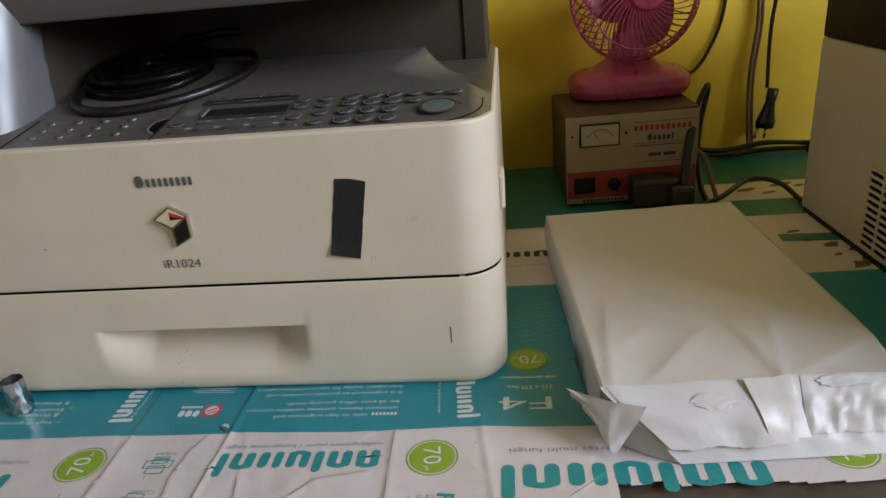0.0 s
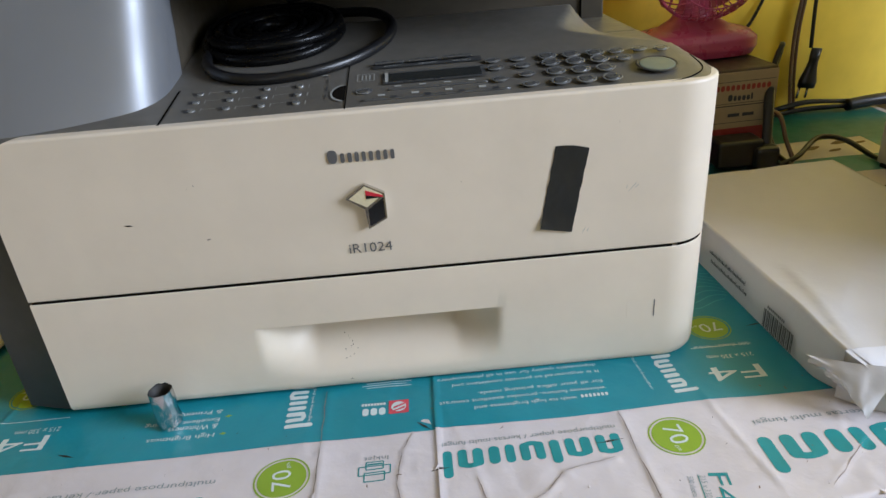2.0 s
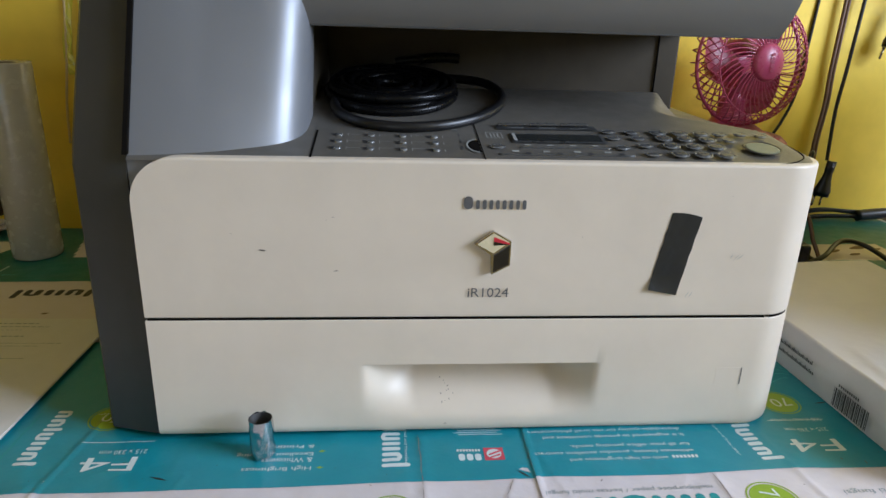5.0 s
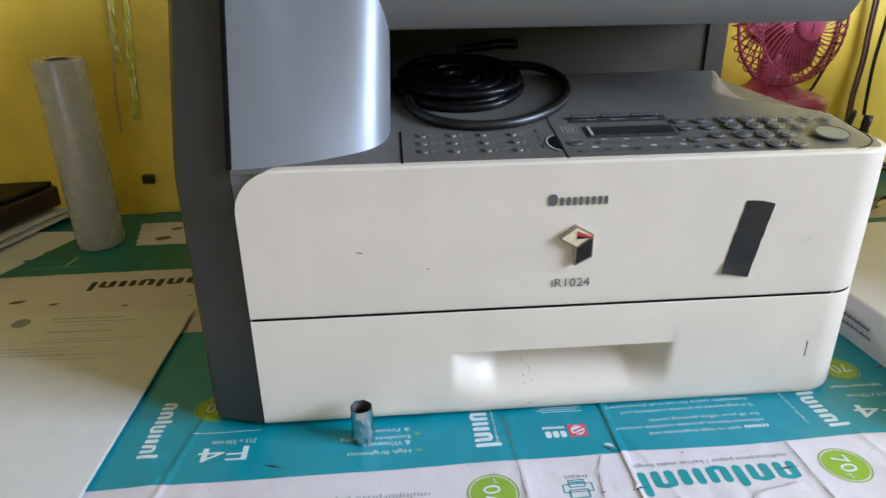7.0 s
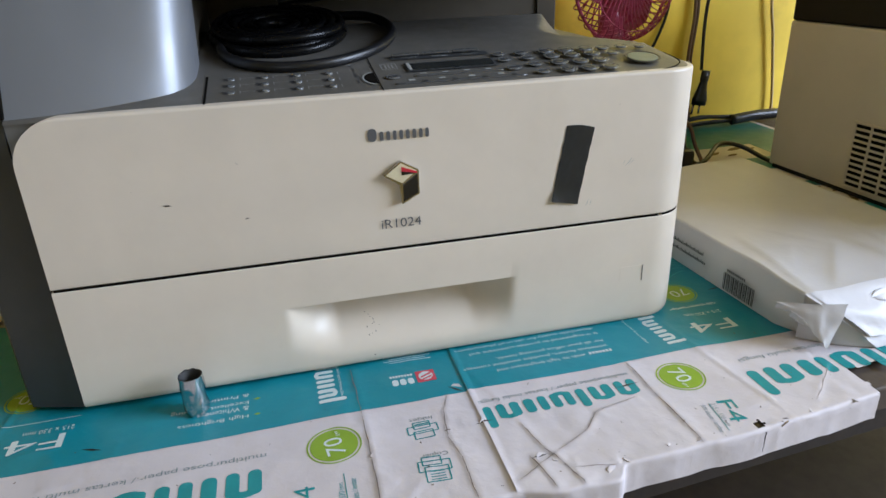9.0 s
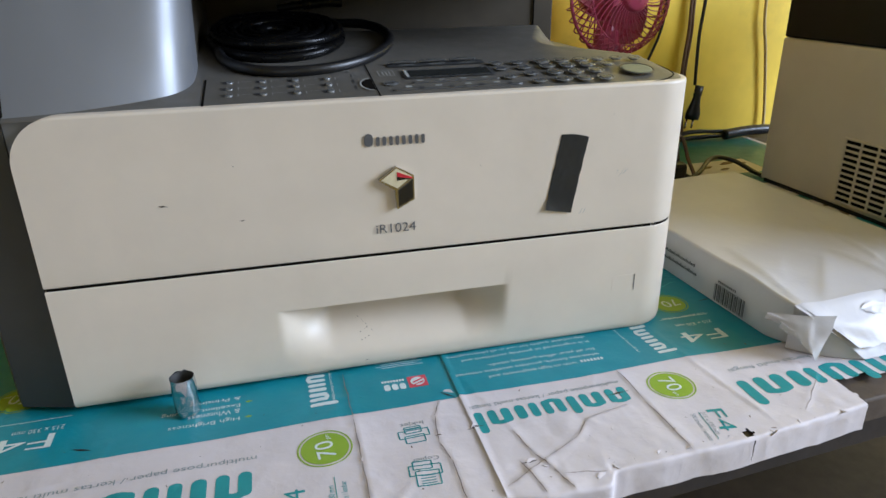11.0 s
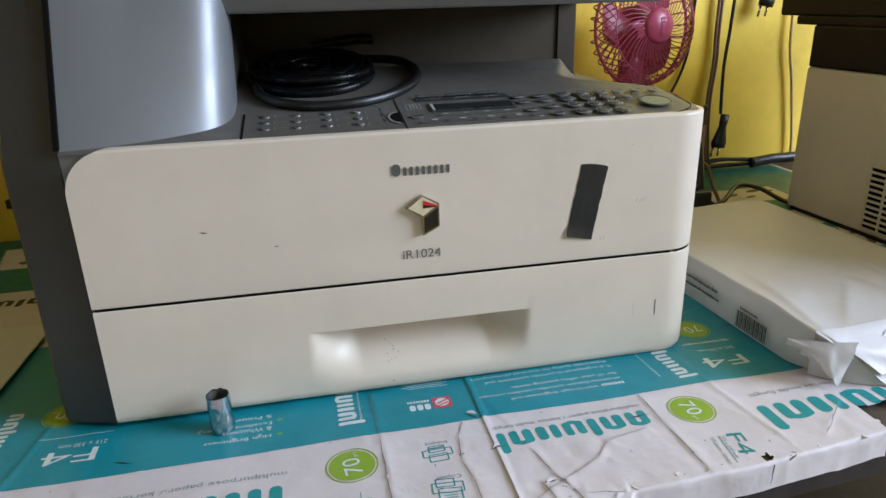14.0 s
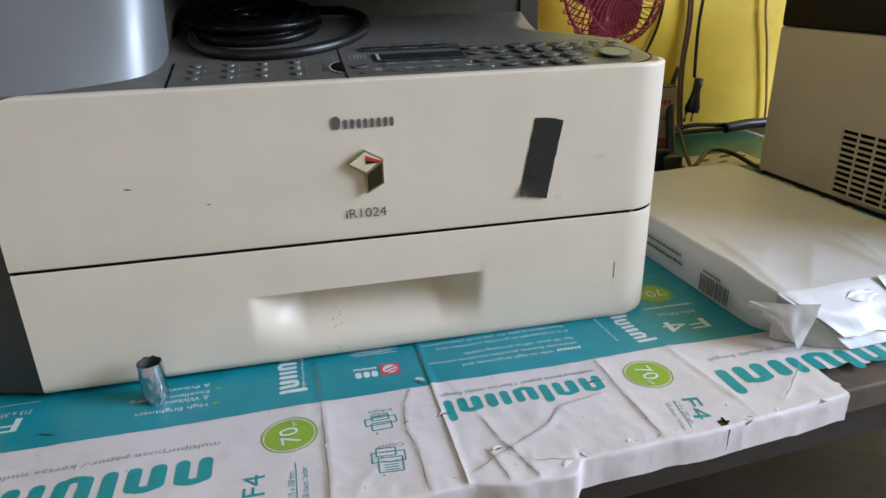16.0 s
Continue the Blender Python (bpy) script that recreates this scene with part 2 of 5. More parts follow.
def finer(me, longest):
    """Splits long edges, so that flat print can follow an uneven surface."""
    bm = bmesh.new()
    bm.from_mesh(me)
    bmesh.ops.triangulate(bm, faces=bm.faces[:])
    for _ in range(4):
        edges = [e for e in bm.edges if e.calc_length() > longest]
        if not edges:
            break
        bmesh.ops.subdivide_edges(bm, edges=edges, cuts=1)
        bmesh.ops.triangulate(bm, faces=bm.faces[:])
    bm.to_mesh(me)
    bm.free()
    return me


def lettering(text, width, height, lay, material, parent, name="lettering"):
    """Text fitted into width x height; lay(u, v) gives the place of a point u along and v up the writing."""
    me = finer(glyph_mesh(text), max(0.02, 0.0025 / max(height, 0.001)))
    co = np.array([v.co[:] for v in me.vertices])
    lo, hi = co.min(0), co.max(0)
    for v in me.vertices:
        v.co = lay((v.co.x - lo[0]) / (hi[0] - lo[0]) * width, (v.co.y - lo[1]) / (hi[1] - lo[1]) * height)
    me.materials.clear()
    me.materials.append(material)
    return part(name, me, material, parent)


def shapes(polys, lay, material, parent, name, label="", cells=1):
    """Flat shapes: lists of (u, v) corners laid by lay(u, v)."""
    bm = bmesh.new()
    for poly in polys:
        bm.faces.new([bm.verts.new((u, v, 0.0)) for u, v in poly])
    me = finer(to_mesh(name, bm, material), 0.0026)
    for v in me.vertices:
        v.co = lay(v.co.x, v.co.y)
    o = part(name, me, material, parent, label)
    if len(polys) > 1 and name in ("printed_line", "barcode", "brand_mark", "badge_ring", "badge", "wave_line", "notch_rim", "printer_icon", "copier_icon", "panel_icon", "red_mark"):
        o["kind"] = "stuff"
    return o


def bars_word(widths, heights, gap):
    """A word drawn as plain rounded bars: their corners, on a base line from u = 0."""
    out, u = [], 0.0
    for w, h in zip(widths, heights):
        r = min(w, h) * 0.45
        pts = []
        for cx, cy, a0 in ((u + w - r, r, -90), (u + w - r, h - r, 0), (u + r, h - r, 90), (u + r, r, 180)):
            pts += [(cx + r * math.cos(radians(a0 + k * 30)), cy + r * math.sin(radians(a0 + k * 30))) for k in range(4)]
        out.append(pts)
        u += w + gap
    return out


def circle_poly(u, v, r, n=40):
    return [(u + r * math.cos(2 * math.pi * k / n), v + r * math.sin(2 * math.pi * k / n)) for k in range(n)]


# ---- room ----
TURN = 4.0  # table and wall stand turned against the copier
ROT = pose(0, 0, 0, 0, 0, TURN)


def wall_y(x):
    return 0.585 + 0.05 * x


def structure(name, bm, material, label, category, smooth=False):
    me = to_mesh(name, bm, material, smooth)
    return tagged(new(name, me), label, category, kind="structure")


bm = box(-1.9, 3.1, 0.0, 0.14, -0.76, 1.95)
bmesh.ops.transform(bm, matrix=Matrix.Translation((0, 0.585, 0)) @ pose(0, 0, 0, 0, 0, 2.86), verts=bm.verts)
structure("wall_north", bm, WALL, "yellow painted wall, stained and uneven, behind the table", "wall")
# unseen walls and ceiling, added to close the room and bounce yellow light
structure("wall_south", boxm(boxm(box(-1.9, -0.85, -2.24, -2.12, -0.76, 1.95), 0.15, 3.0, -2.24, -2.12, -0.76, 1.95), -0.85, 0.15, -2.24, -2.12, 1.25, 1.95), BOUNCEWALL,
          "unseen yellow wall behind, with an opening for the added fill", "wall")
structure("wall_west", box(-2.02, -1.9, -2.24, 0.75, -0.76, 1.95), BOUNCEWALL, "unseen yellow side wall, added to bounce light", "wall")
b = box(3.0, 3.12, -2.24, -1.72, -0.76, 1.95)
boxm(b, 3.0, 3.12, -0.28, 0.74, -0.76, 1.95)
boxm(b, 3.0, 3.12, -1.72, -0.28, -0.76, 0.54)
boxm(b, 3.0, 3.12, -1.72, -0.28, 1.88, 1.95)
structure("wall_east", b, BOUNCEWALL, "unseen yellow side wall with a window opening", "wall")
structure("ceiling", box(-2.02, 3.12, -2.24, 0.88, 1.95, 2.05), CEIL, "unseen ceiling, darkened to hold down bounced light", "ceiling")
structure("floor", box(-2.02, 3.12, -2.24, 0.88, -0.84, -0.76), FLOOR, "dull grey floor under the table", "floor")

# ---- table ----
table = thing("table", "long wooden table covered with opened paper wrappers, against the wall", "table")
table.matrix_world = ROT
EDGE = -0.1965


def tpart(name, bm, material, label=""):
    return part(name, bm, material, table, label)


tpart("tabletop", box(-1.2, 1.5, EDGE + 0.006, 0.61, -0.026, -0.0035, 0.002), WOOD, "worn brown wooden board")
tpart("apron", box(-1.15, 1.45, EDGE + 0.07, EDGE + 0.09, -0.12, -0.026), DARKWOOD)
for x in (-1.12, 0.2, 1.4):
    for y in (EDGE + 0.06, 0.5):
        tpart("leg", box(x, x + 0.05, y, y + 0.05, -0.76, -0.026, 0.003), DARKWOOD)
tpart("shelf", box(-1.1, 1.4, 0.0, 0.54, -0.5, -0.48), DARKWOOD)

# ---- wrapping paper on the table ----
def edge_y(x):
    return EDGE + 0.07 * min(x, 0.30) + 0.035 * min(0.18, max(0.0, x - 0.30)) + 0.10 * max(0.0, x - 0.48)


# sharp folds left in the paper: from, to, height
FOLDS = [(0.42, -0.107, 0.381, -0.115, 0.0008), (0.381, -0.115, 0.366, -0.132, 0.0009), (0.366, -0.132, 0.336, -0.148, 0.0009), (0.336, -0.148, 0.299, -0.168, 0.0009),
         (0.322, -0.111, 0.328, -0.140, 0.0008), (0.328, -0.140, 0.335, -0.157, 0.0010), (0.335, -0.157, 0.342, -0.181, 0.0010), (0.316, -0.145, 0.323, -0.179, 0.0009),
         (0.279, -0.060, 0.271, -0.079, 0.0006), (0.271, -0.079, 0.267, -0.109, 0.0007), (0.267, -0.109, 0.271, -0.131, 0.0007), (0.271, -0.131, 0.271, -0.175, 0.0008),
         (0.434, -0.060, 0.435, -0.105, 0.0007), (0.435, -0.105, 0.438, -0.168, 0.0009), (0.209, 0.0, 0.210, -0.065, 0.0007), (0.210, -0.065, 0.210, -0.113, 0.0010),
         (0.210, -0.113, 0.209, -0.185, 0.0010), (0.545, -0.150, 0.590, -0.112, 0.0006), (0.040, -0.185, 0.065, -0.125, 0.0006), (0.225, -0.165, 0.250, -0.135, 0.0005),
         (-0.090, -0.190, -0.020, -0.140, 0.0007), (0.500, -0.060, 0.515, -0.150, 0.0005), (0.300, -0.020, 0.322, -0.111, 0.0004), (0.340, -0.165, 0.372, -0.170, 0.0010)]


rng = random.Random(7)
for _ in range(70):
    fx, fy, fa, fl = rng.uniform(-0.12, 0.60), rng.uniform(-0.17, -0.01), rng.uniform(0, math.pi), rng.uniform(0.010, 0.040)
    FOLDS.append((fx, fy, fx + fl * math.cos(fa), fy + fl * math.sin(fa), rng.uniform(0.00012, 0.00042)))


def ridge_to(x, y, ax, ay, bx, by):
    """A fold along a straight line: sharp on one side, sloping away on the other, fading at its ends."""
    dx, dy = bx - ax, by - ay
    if abs(x - (ax + bx) / 2) > abs(dx) / 2 + 0.03 or abs(y - (ay + by) / 2) > abs(dy) / 2 + 0.03:
        return 0.0
    n = math.hypot(dx, dy)
    t = ((x - ax) * dx + (y - ay) * dy) / (n * n)
    if t < -0.06 or t > 1.06:
        return 0.0
    d = ((x - ax) * dy - (y - ay) * dx) / n + 0.0008 * noise.noise(Vector((x * 90, y * 90, 2.0)))
    return math.exp(-d / 0.0012 if d > 0 else d / 0.008) * smoothstep(-0.06, 0.06, t) * smoothstep(1.06, 0.94, t)


def swell(x, y):
    """Height of the uneven paper above the board."""
    h = 0.0007 * noise.noise(Vector((x * 14, y * 14, 0.3))) + 0.00035 * noise.noise(Vector((x * 45, y * 45, 4.1)))
    for xc, tilt, k in ((0.2965, 0.01, 0.0012), (0.508, -0.12, 0.0004), (-0.077, 0.16, 0.0011)):
        h += k * math.exp(-(((x - xc - tilt * (y + 0.1)) / 0.0018) ** 2))
    # creased patches near the edge
    g = math.exp(-(((x - 0.345) / 0.075) ** 2 + ((y + 0.125) / 0.035) ** 2))
    h += g * 0.0012 * abs(noise.noise(Vector((x * 38, y * 30, 7.7))))
    near = smoothstep(0.05, 0.0, y - edge_y(x))
    h += near * (0.0008 * abs(noise.noise(Vector((x * 55, y * 55, 11.0)))) + 0.0003 * noise.noise(Vector((x * 120, y * 90, 3.0))))
    for ax, ay, bx, by, k in FOLDS:
        h += 1.5 * k * ridge_to(x, y, ax, ay, bx, by)
    return h


def sheet(x0, x1, y1, lift, keep=None, wrap=True, step=0.004, y0=None, drop=0.021, seed=0.0):
    """A sheet from its back edge y1 to the table's front edge, folded down over it."""
    nx = int((x1 - x0) / step)
    ny = int((y1 - (y0 if y0 is not None else -0.18)) / step)
    rim = 7 if wrap else 0
    bm = bmesh.new()
    rows = []
    for j in range(ny + 1 + rim):
        row = []
        for i in range(nx + 1):
            x = x0 + (x1 - x0) * i / nx
            front = edge_y(x) + 0.003 if wrap else y0
            front -= 0.010 * smoothstep(0.29, 0.335, x) * (1 - smoothstep(0.366, 0.376, x)) if wrap else 0
            front += 0.0008 * noise.noise(Vector((x * 40, seed, 1.0))) if wrap else 0
            if j <= ny:
                y = y1 + (front - y1) * j / ny
                z = lift + swell(x, y)
            else:
                k = j - ny
                y = front - 0.003 * math.sin(min(1.0, k / 3) * math.pi / 2) + 0.0005 * noise.noise(Vector((x * 60, k * 0.5, seed)))
                y += 0.0012 * abs(noise.noise(Vector((x * 60, k * 0.7, seed + 3)))) * (k > 1)
                fall = 0.003 * (1 - math.cos(min(1.0, k / 3) * math.pi / 2)) + max(0, k - 3) / 4 * (drop + 0.002 * noise.noise(Vector((x * 35, seed, 9.0))))
                z = lift + swell(x, front) - fall
            row.append(bm.verts.new((x, y, z)))
        rows.append(row)
    for a, b in zip(rows, rows[1:]):
        for i in range(nx):
            c = (a[i].co + b[i + 1].co) / 2
            if keep is None or keep(c.x, c.y):
                bm.faces.new((a[i], a[i + 1], b[i + 1], b[i]))
    bmesh.ops.delete(bm, geom=[v for v in bm.verts if not v.link_faces], context="VERTS")
    return bm


def rough_edge(y, s):
    return 0.004 * noise.noise(Vector((y * 60, s, 2.0)))


PAPERGROUP = "opened ream wrappers on the table"
wrap_a = thing("paper_wrapper", "white and teal printed ream wrapper, creased and stained, lying flat", "wrapping paper", PAPERGROUP)
wrap_b = thing("paper_wrapper", "white and teal printed wrapper with a torn ragged edge", "wrapping paper", PAPERGROUP)
wrap_c = thing("paper_wrapper", "pale printed wrapper sheet lying behind the copier", "wrapping paper", PAPERGROUP)
wrap_d = thing("paper_wrapper", "teal printed wrapper sheet along the wall", "wrapping paper", PAPERGROUP)
hole = lambda x, y: y > edge_y(0.486) + 0.0026 and (x - 0.486 - 0.3 * (y - edge_y(0.486) - 0.005)) ** 2 / 0.0040 ** 2 + (y - edge_y(0.486) - 0.0050) ** 2 / 0.0060 ** 2 < 1  # torn hole at the fold
part("sheet", sheet(-0.62, 0.3015, 0.182, 0.0, seed=1.0, step=0.0022), PAPER, wrap_a, smooth=True)
part("sheet", sheet(0.2955, 0.98, 0.180, 0.0006, seed=2.0, step=0.0022,
     keep=lambda x, y: not (x > 0.597 + rough_edge(y, 1.0) and y < -0.123 + rough_edge(x, 3.0)) and not hole(x, y)), PAPER, wrap_b, smooth=True)
part("sheet", sheet(-0.62, 1.02, 0.343, 0.0005, wrap=False, y0=0.177, seed=3.0), PAPER, wrap_c, smooth=True)
part("sheet", sheet(-0.62, 1.06, 0.63, 0.0009, wrap=False, y0=0.338, seed=4.0, keep=lambda x, y: y < wall_y(x) - 0.004), PAPER, wrap_d, smooth=True)


def band(x0, x1, y0, y1, lift, wob=0.0025, seed=0.0, step=0.006, top=None):
    nx, ny = max(2, int((x1 - x0) / step)), max(2, int((y1 - y0) / step))
    w = lambda x: wob * noise.noise(Vector((x * 9, seed, 5.0)))
    return grid(nx, ny, lambda u, v: ((x := x0 + (x1 - x0) * u), (y := y0 + w(x) + (y1 - y0 - w(x)) * v), lift + swell(x, y)))


LA, LB, LC, LD = 0.0, 0.0006, 0.0005, 0.0009
part("printed_band", band(-0.155, 0.3015, -0.060, 0.182, LA + 0.0003, seed=1.0, step=0.0025), TEAL, wrap_a, "teal printed band", True)
part("printed_band", band(0.2955, 0.98, -0.060, 0.180, LB + 0.0003, seed=2.0, step=0.0025), TEAL, wrap_b, "teal printed band", True)
bm = sheet(-0.60, 1.05, 0.63, LD + 0.0003, wrap=False, y0=0.345, seed=4.0, keep=lambda x, y: y < wall_y(x) - 0.004 and not (-0.25 < x + 0.02 * (y - .43) / .09 < -0.10 and 0.432 < y < 0.52) and not (0.80 < x < 0.95 and 0.40 < y < 0.475))
# teal made greener and darker: the wall's yellow bounce and shade in its colour
SHADETEAL = mat("shaded_teal_print", (0.012, 0.165, 0.150), 0.42, vary=0.15, scale=24, bump=0.4, bscale=60, stain=(0.03, 0.10, 0.07), stain_amount=0.5, crease=0.10, cscale=11)
part("printed_band", bm, SHADETEAL, wrap_d, "teal printed band", True)


paper_points, paper_faces = [], []
for wrapper in (wrap_a, wrap_b, wrap_c, wrap_d):
    for piece in wrapper.children:
        first = len(paper_points)
        paper_points += [v.co.copy() for v in piece.data.vertices]
        paper_faces += [[first + i for i in p.vertices] for p in piece.data.polygons]
paper_tree = BVHTree.FromPolygons(paper_points, paper_faces)


def paper_top(x, y):
    """Height of the uppermost sheet or printed band at a place on the table."""
    hit = paper_tree.ray_cast(Vector((x, y, 0.05)), Vector((0, 0, -1)))[0]
    return hit.z if hit is not None and hit.z > -0.004 else swell(x, y) + 0.001


def laid(x, y, deg, lift):
    """Lays writing on the paper: from (x, y), running in the direction deg."""
    c, s = math.cos(radians(deg)), math.sin(radians(deg))

    def lay(u, v):
        px, py = x + c * u - s * v, y + s * u + c * v
        px, py = 1.023 * px, 1.01 * py - 0.0025  # paper stretch and shift
        return Vector((px, py, lift + paper_top(px, py)))
    return lay


INK = 0.00022
# big brand words as plain bars: pairs of upright strokes
WORD_H = [1, 1, 1, 1, 1.3, 1, 1, 1, 1, 1, 1, 1.5]
WORD_W = [0.34, 0.34, 0.38, 0.34, 0.36, 0.34, 0.34, 0.34, 0.40, 0.38, 0.34, 0.34]


def brand_word(x, y, length, height, deg, lift, ink, parent):
    total = sum(WORD_W) + 0.20 * (len(WORD_W) - 1)
    k = length / total
    polys = bars_word([w * k for w in WORD_W], [h * height for h in WORD_H], 0.20 * k)
    lay = laid(x, y, deg, lift)
    for poly in polys:
        shapes([poly], lay, ink, parent, "brand_mark")
    # curved bars joining pairs of strokes at the top or at the foot
    pos = [sum(WORD_W[:i]) * k + 0.20 * k * i for i in range(len(WORD_W))]
    for i, top in ((0, 1), (2, 1), (5, 0), (9, 1)):
        a, b, t = pos[i], pos[i + 1] + WORD_W[i + 1] * k, 0.26 * height
        c, r = (a + b) / 2, (b - a) / 2
        arc = []
        for q in range(8):
            p0, p1 = radians(22.5 * q), radians(22.5 * (q + 1))
            f = lambda p, s: (c - (r - s * 0.30 * k) * math.cos(p), (height * 0.72 + (0.36 * height - s * t) * math.sin(p)) if top else (height * 0.28 - (0.36 * height - s * t) * math.sin(p)))
            arc.append([f(p0, 0), f(p1, 0), f(p1, 1), f(p0, 1)])
        shapes(arc, lay, ink, parent, "brand_mark")


def badge(x, y, r, deg, lift, parent, number=True):
    lay = laid(x, y, deg, lift)
    n = 40
    ring = []
    for k in range(n):
        a, b = 2 * math.pi * k / n, 2 * math.pi * (k + 1) / n
        ring.append([(r * math.cos(a), r * math.sin(a)), (r * math.cos(b), r * math.sin(b)), (r * 0.94 * math.cos(b), r * 0.94 * math.sin(b)), (r * 0.94 * math.cos(a), r * 0.94 * math.sin(a))])
    shapes(ring, lay, LIME, parent, "badge_ring")
    # rings of facets follow the paper
    fan = []
    for k in range(n):
        a, b = 2 * math.pi * k / n, 2 * math.pi * (k + 1) / n
        for q0, q1 in ((0.0, 0.45), (0.45, 0.87)):
            quad = [(r * q1 * math.cos(a), r * q1 * math.sin(a)), (r * q1 * math.cos(b), r * q1 * math.sin(b))]
            quad += [(r * q0 * math.cos(b), r * q0 * math.sin(b)), (r * q0 * math.cos(a), r * q0 * math.sin(a))] if q0 else [(0.0, 0.0)]
            fan.append(quad)
    shapes(fan, lay, LIME, parent, "badge", "lime green round badge")
    if number:
        c, s = math.cos(radians(deg)), math.sin(radians(deg))
        f = lambda u, v: lay(u - r * 0.55, v - r * 0.33) + Vector((0, 0, 0.00016))
        lettering("70", r * 0.95, r * 0.68, f, WHITEINK, parent)
        lettering("gsm", r * 0.28, r * 0.16, lambda u, v: lay(u + r * 0.45, v - r * 0.33) + Vector((0, 0, 0.00016)), WHITEINK, parent)


def line(x, y, deg, length, thick, lift, ink, parent, name="printed_line"):
    n = max(1, int(length / 0.012))
    return shapes([[(length * i / n, 0), (length * (i + 1) / n, 0), (length * (i + 1) / n, thick), (length * i / n, thick)] for i in range(n)], laid(x, y, deg, lift), ink, parent, name)


def flat_text(text, x, y, deg, width, height, lift, ink, parent):
    return lettering(text, width, height, laid(x, y, deg, lift), ink, parent)


# wrapper a: white strip
iA, iB = INK, INK
brand_word(0.131, -0.099, 0.172, 0.024, 180, iA, TEALINK, wrap_a)
flat_text("multipurpose paper / kertas multi fungsi", 0.134, -0.082, 180, 0.168, 0.0068, iA, GREYINK, wrap_a)
badge(0.181, -0.090, 0.0195, 97, iA, wrap_a)
flat_text("F4", 0.1645, -0.146, 90, 0.020, 0.0135, iA, TEALINK, wrap_a)
line(0.1845, -0.155, 90, 0.034, 0.0006, iA, TEALINK, wrap_a)
flat_text("215 x 330 mm", 0.183, -0.155, 90, 0.026, 0.004, iA, TEALINK, wrap_a)
flat_text("500 sheets / lembar", 0.1915, -0.157, 90, 0.030, 0.004, iA, TEALINK, wrap_a)
badge(-0.104, -0.089, 0.0195, 97, iA, wrap_a)
flat_text("Inkjet", 0.2545, -0.0765, 180, 0.0175, 0.0052, iA, GREYINK, wrap_a)
flat_text("Copier", 0.2565, -0.1175, 180, 0.0190, 0.0052, iA, GREYINK, wrap_a)


def outline(poly, t=0.0009):
    out = []
    for (a, b), (c, d) in zip(poly, poly[1:] + poly[:1]):
        l = math.hypot(c - a, d - b) or 1
        nx, ny = -(d - b) / l * t / 2, (c - a) / l * t / 2
        out.append([(a + nx, b + ny), (a - nx, b - ny), (c - nx, d - ny), (c + nx, d + ny)])
    return out


def rect(u0, v0, u1, v1):
    return [(u0, v0), (u1, v0), (u1, v1), (u0, v1)]


pic = outline(rect(0.004, 0.010, 0.018, 0.018)) + outline(rect(0.0, 0.004, 0.022, 0.012)) + outline(rect(0.005, 0.0, 0.017, 0.007)) + outline(rect(0.006, 0.002, 0.016, 0.0026))
shapes(pic, laid(0.256, -0.083, 180, iA), TEALINK, wrap_a, "printer_icon")
pic = outline(rect(0.002, 0.008, 0.018, 0.022)) + outline(rect(0.0, 0.002, 0.022, 0.012)) + outline(rect(0.006, -0.002, 0.019, 0.006)) + [rect(0.005, 0.012 + k * 0.0025, 0.015, 0.0128 + k * 0.0025) for k in range(4)]
shapes(pic, laid(0.256, -0.125, 176, iA), TEALINK, wrap_a, "copier_icon")
# wrapper a: teal band
flat_text("F4", -0.0105, -0.0165, 180, 0.040, 0.0165, iA, WHITEINK, wrap_a)
line(-0.004, 0.0035, 180, 0.056, 0.0007, iA, WHITEINK, wrap_a)
flat_text("215 x 330 mm", -0.006, -0.0075, 180, 0.036, 0.0052, iA, WHITEINK, wrap_a)
badge(-0.05, 0.037, 0.018, 170, iA, wrap_a)
brand_word(-0.097, 0.050, 0.074, 0.0115, -92, iA, WHITEINK, wrap_a)
line(-0.1105, 0.048, -92, 0.066, 0.0016, iA, TEALINK, wrap_a)
for k, words in enumerate(("High Brightness", "& Whiteness", "Excellent Copying", "& Printing")):
    flat_text(words, 0.1215, -0.0330 + k * 0.0098 - (k > 1) * 0.0018, 180, 0.0033 * len(words) + 0.002, 0.0058, iA, WHITEINK, wrap_a)
for k in (0, 2):
    shapes([[(0, 0), (0.003, 0.0014), (0.006, 0), (0.003, -0.0014)]], laid(0.131, -0.036 + k * 0.0100, 180, iA), LIME, wrap_a, "leaf_mark")
brand_word(0.1745, 0.040, 0.079, 0.0145, -90, iA, WHITEINK, wrap_a)
flat_text("recycled and friendlier", 0.1655 + 0.026, 0.020, -90, 0.056, 0.0032, iA, WHITEINK, wrap_a)
shapes([rect(0, 0, 0.0155, 0.0155)], laid(0.2695, -0.0185, 180, iA), REDINK, wrap_a, "red_mark")
shapes([circle_poly(0.00775, 0.00775, 0.0058, 24)], laid(0.2695, -0.0185, 180, iA + 0.0002), WHITEINK, wrap_a, "red_mark")
shapes([[(0.003, 0.004), (0.012, 0.008), (0.012, 0.010), (0.003, 0.006)], [(0.003, 0.008), (0.012, 0.012), (0.011, 0.013), (0.003, 0.010)]], laid(0.2695, -0.0185, 180, iA + 0.0003), REDINK, wrap_a, "red_mark")
shapes(bars_word([0.005, 0.005, 0.005], [0.0085] * 3, 0.0014), laid(0.2515, -0.0255, 180, iA), WHITEINK, wrap_a, "brand_mark")
shapes(bars_word([0.0019] * 8, [0.0032] * 8, 0.0005), laid(0.2515, -0.0195, 180, iA), WHITEINK, wrap_a, "brand_mark")
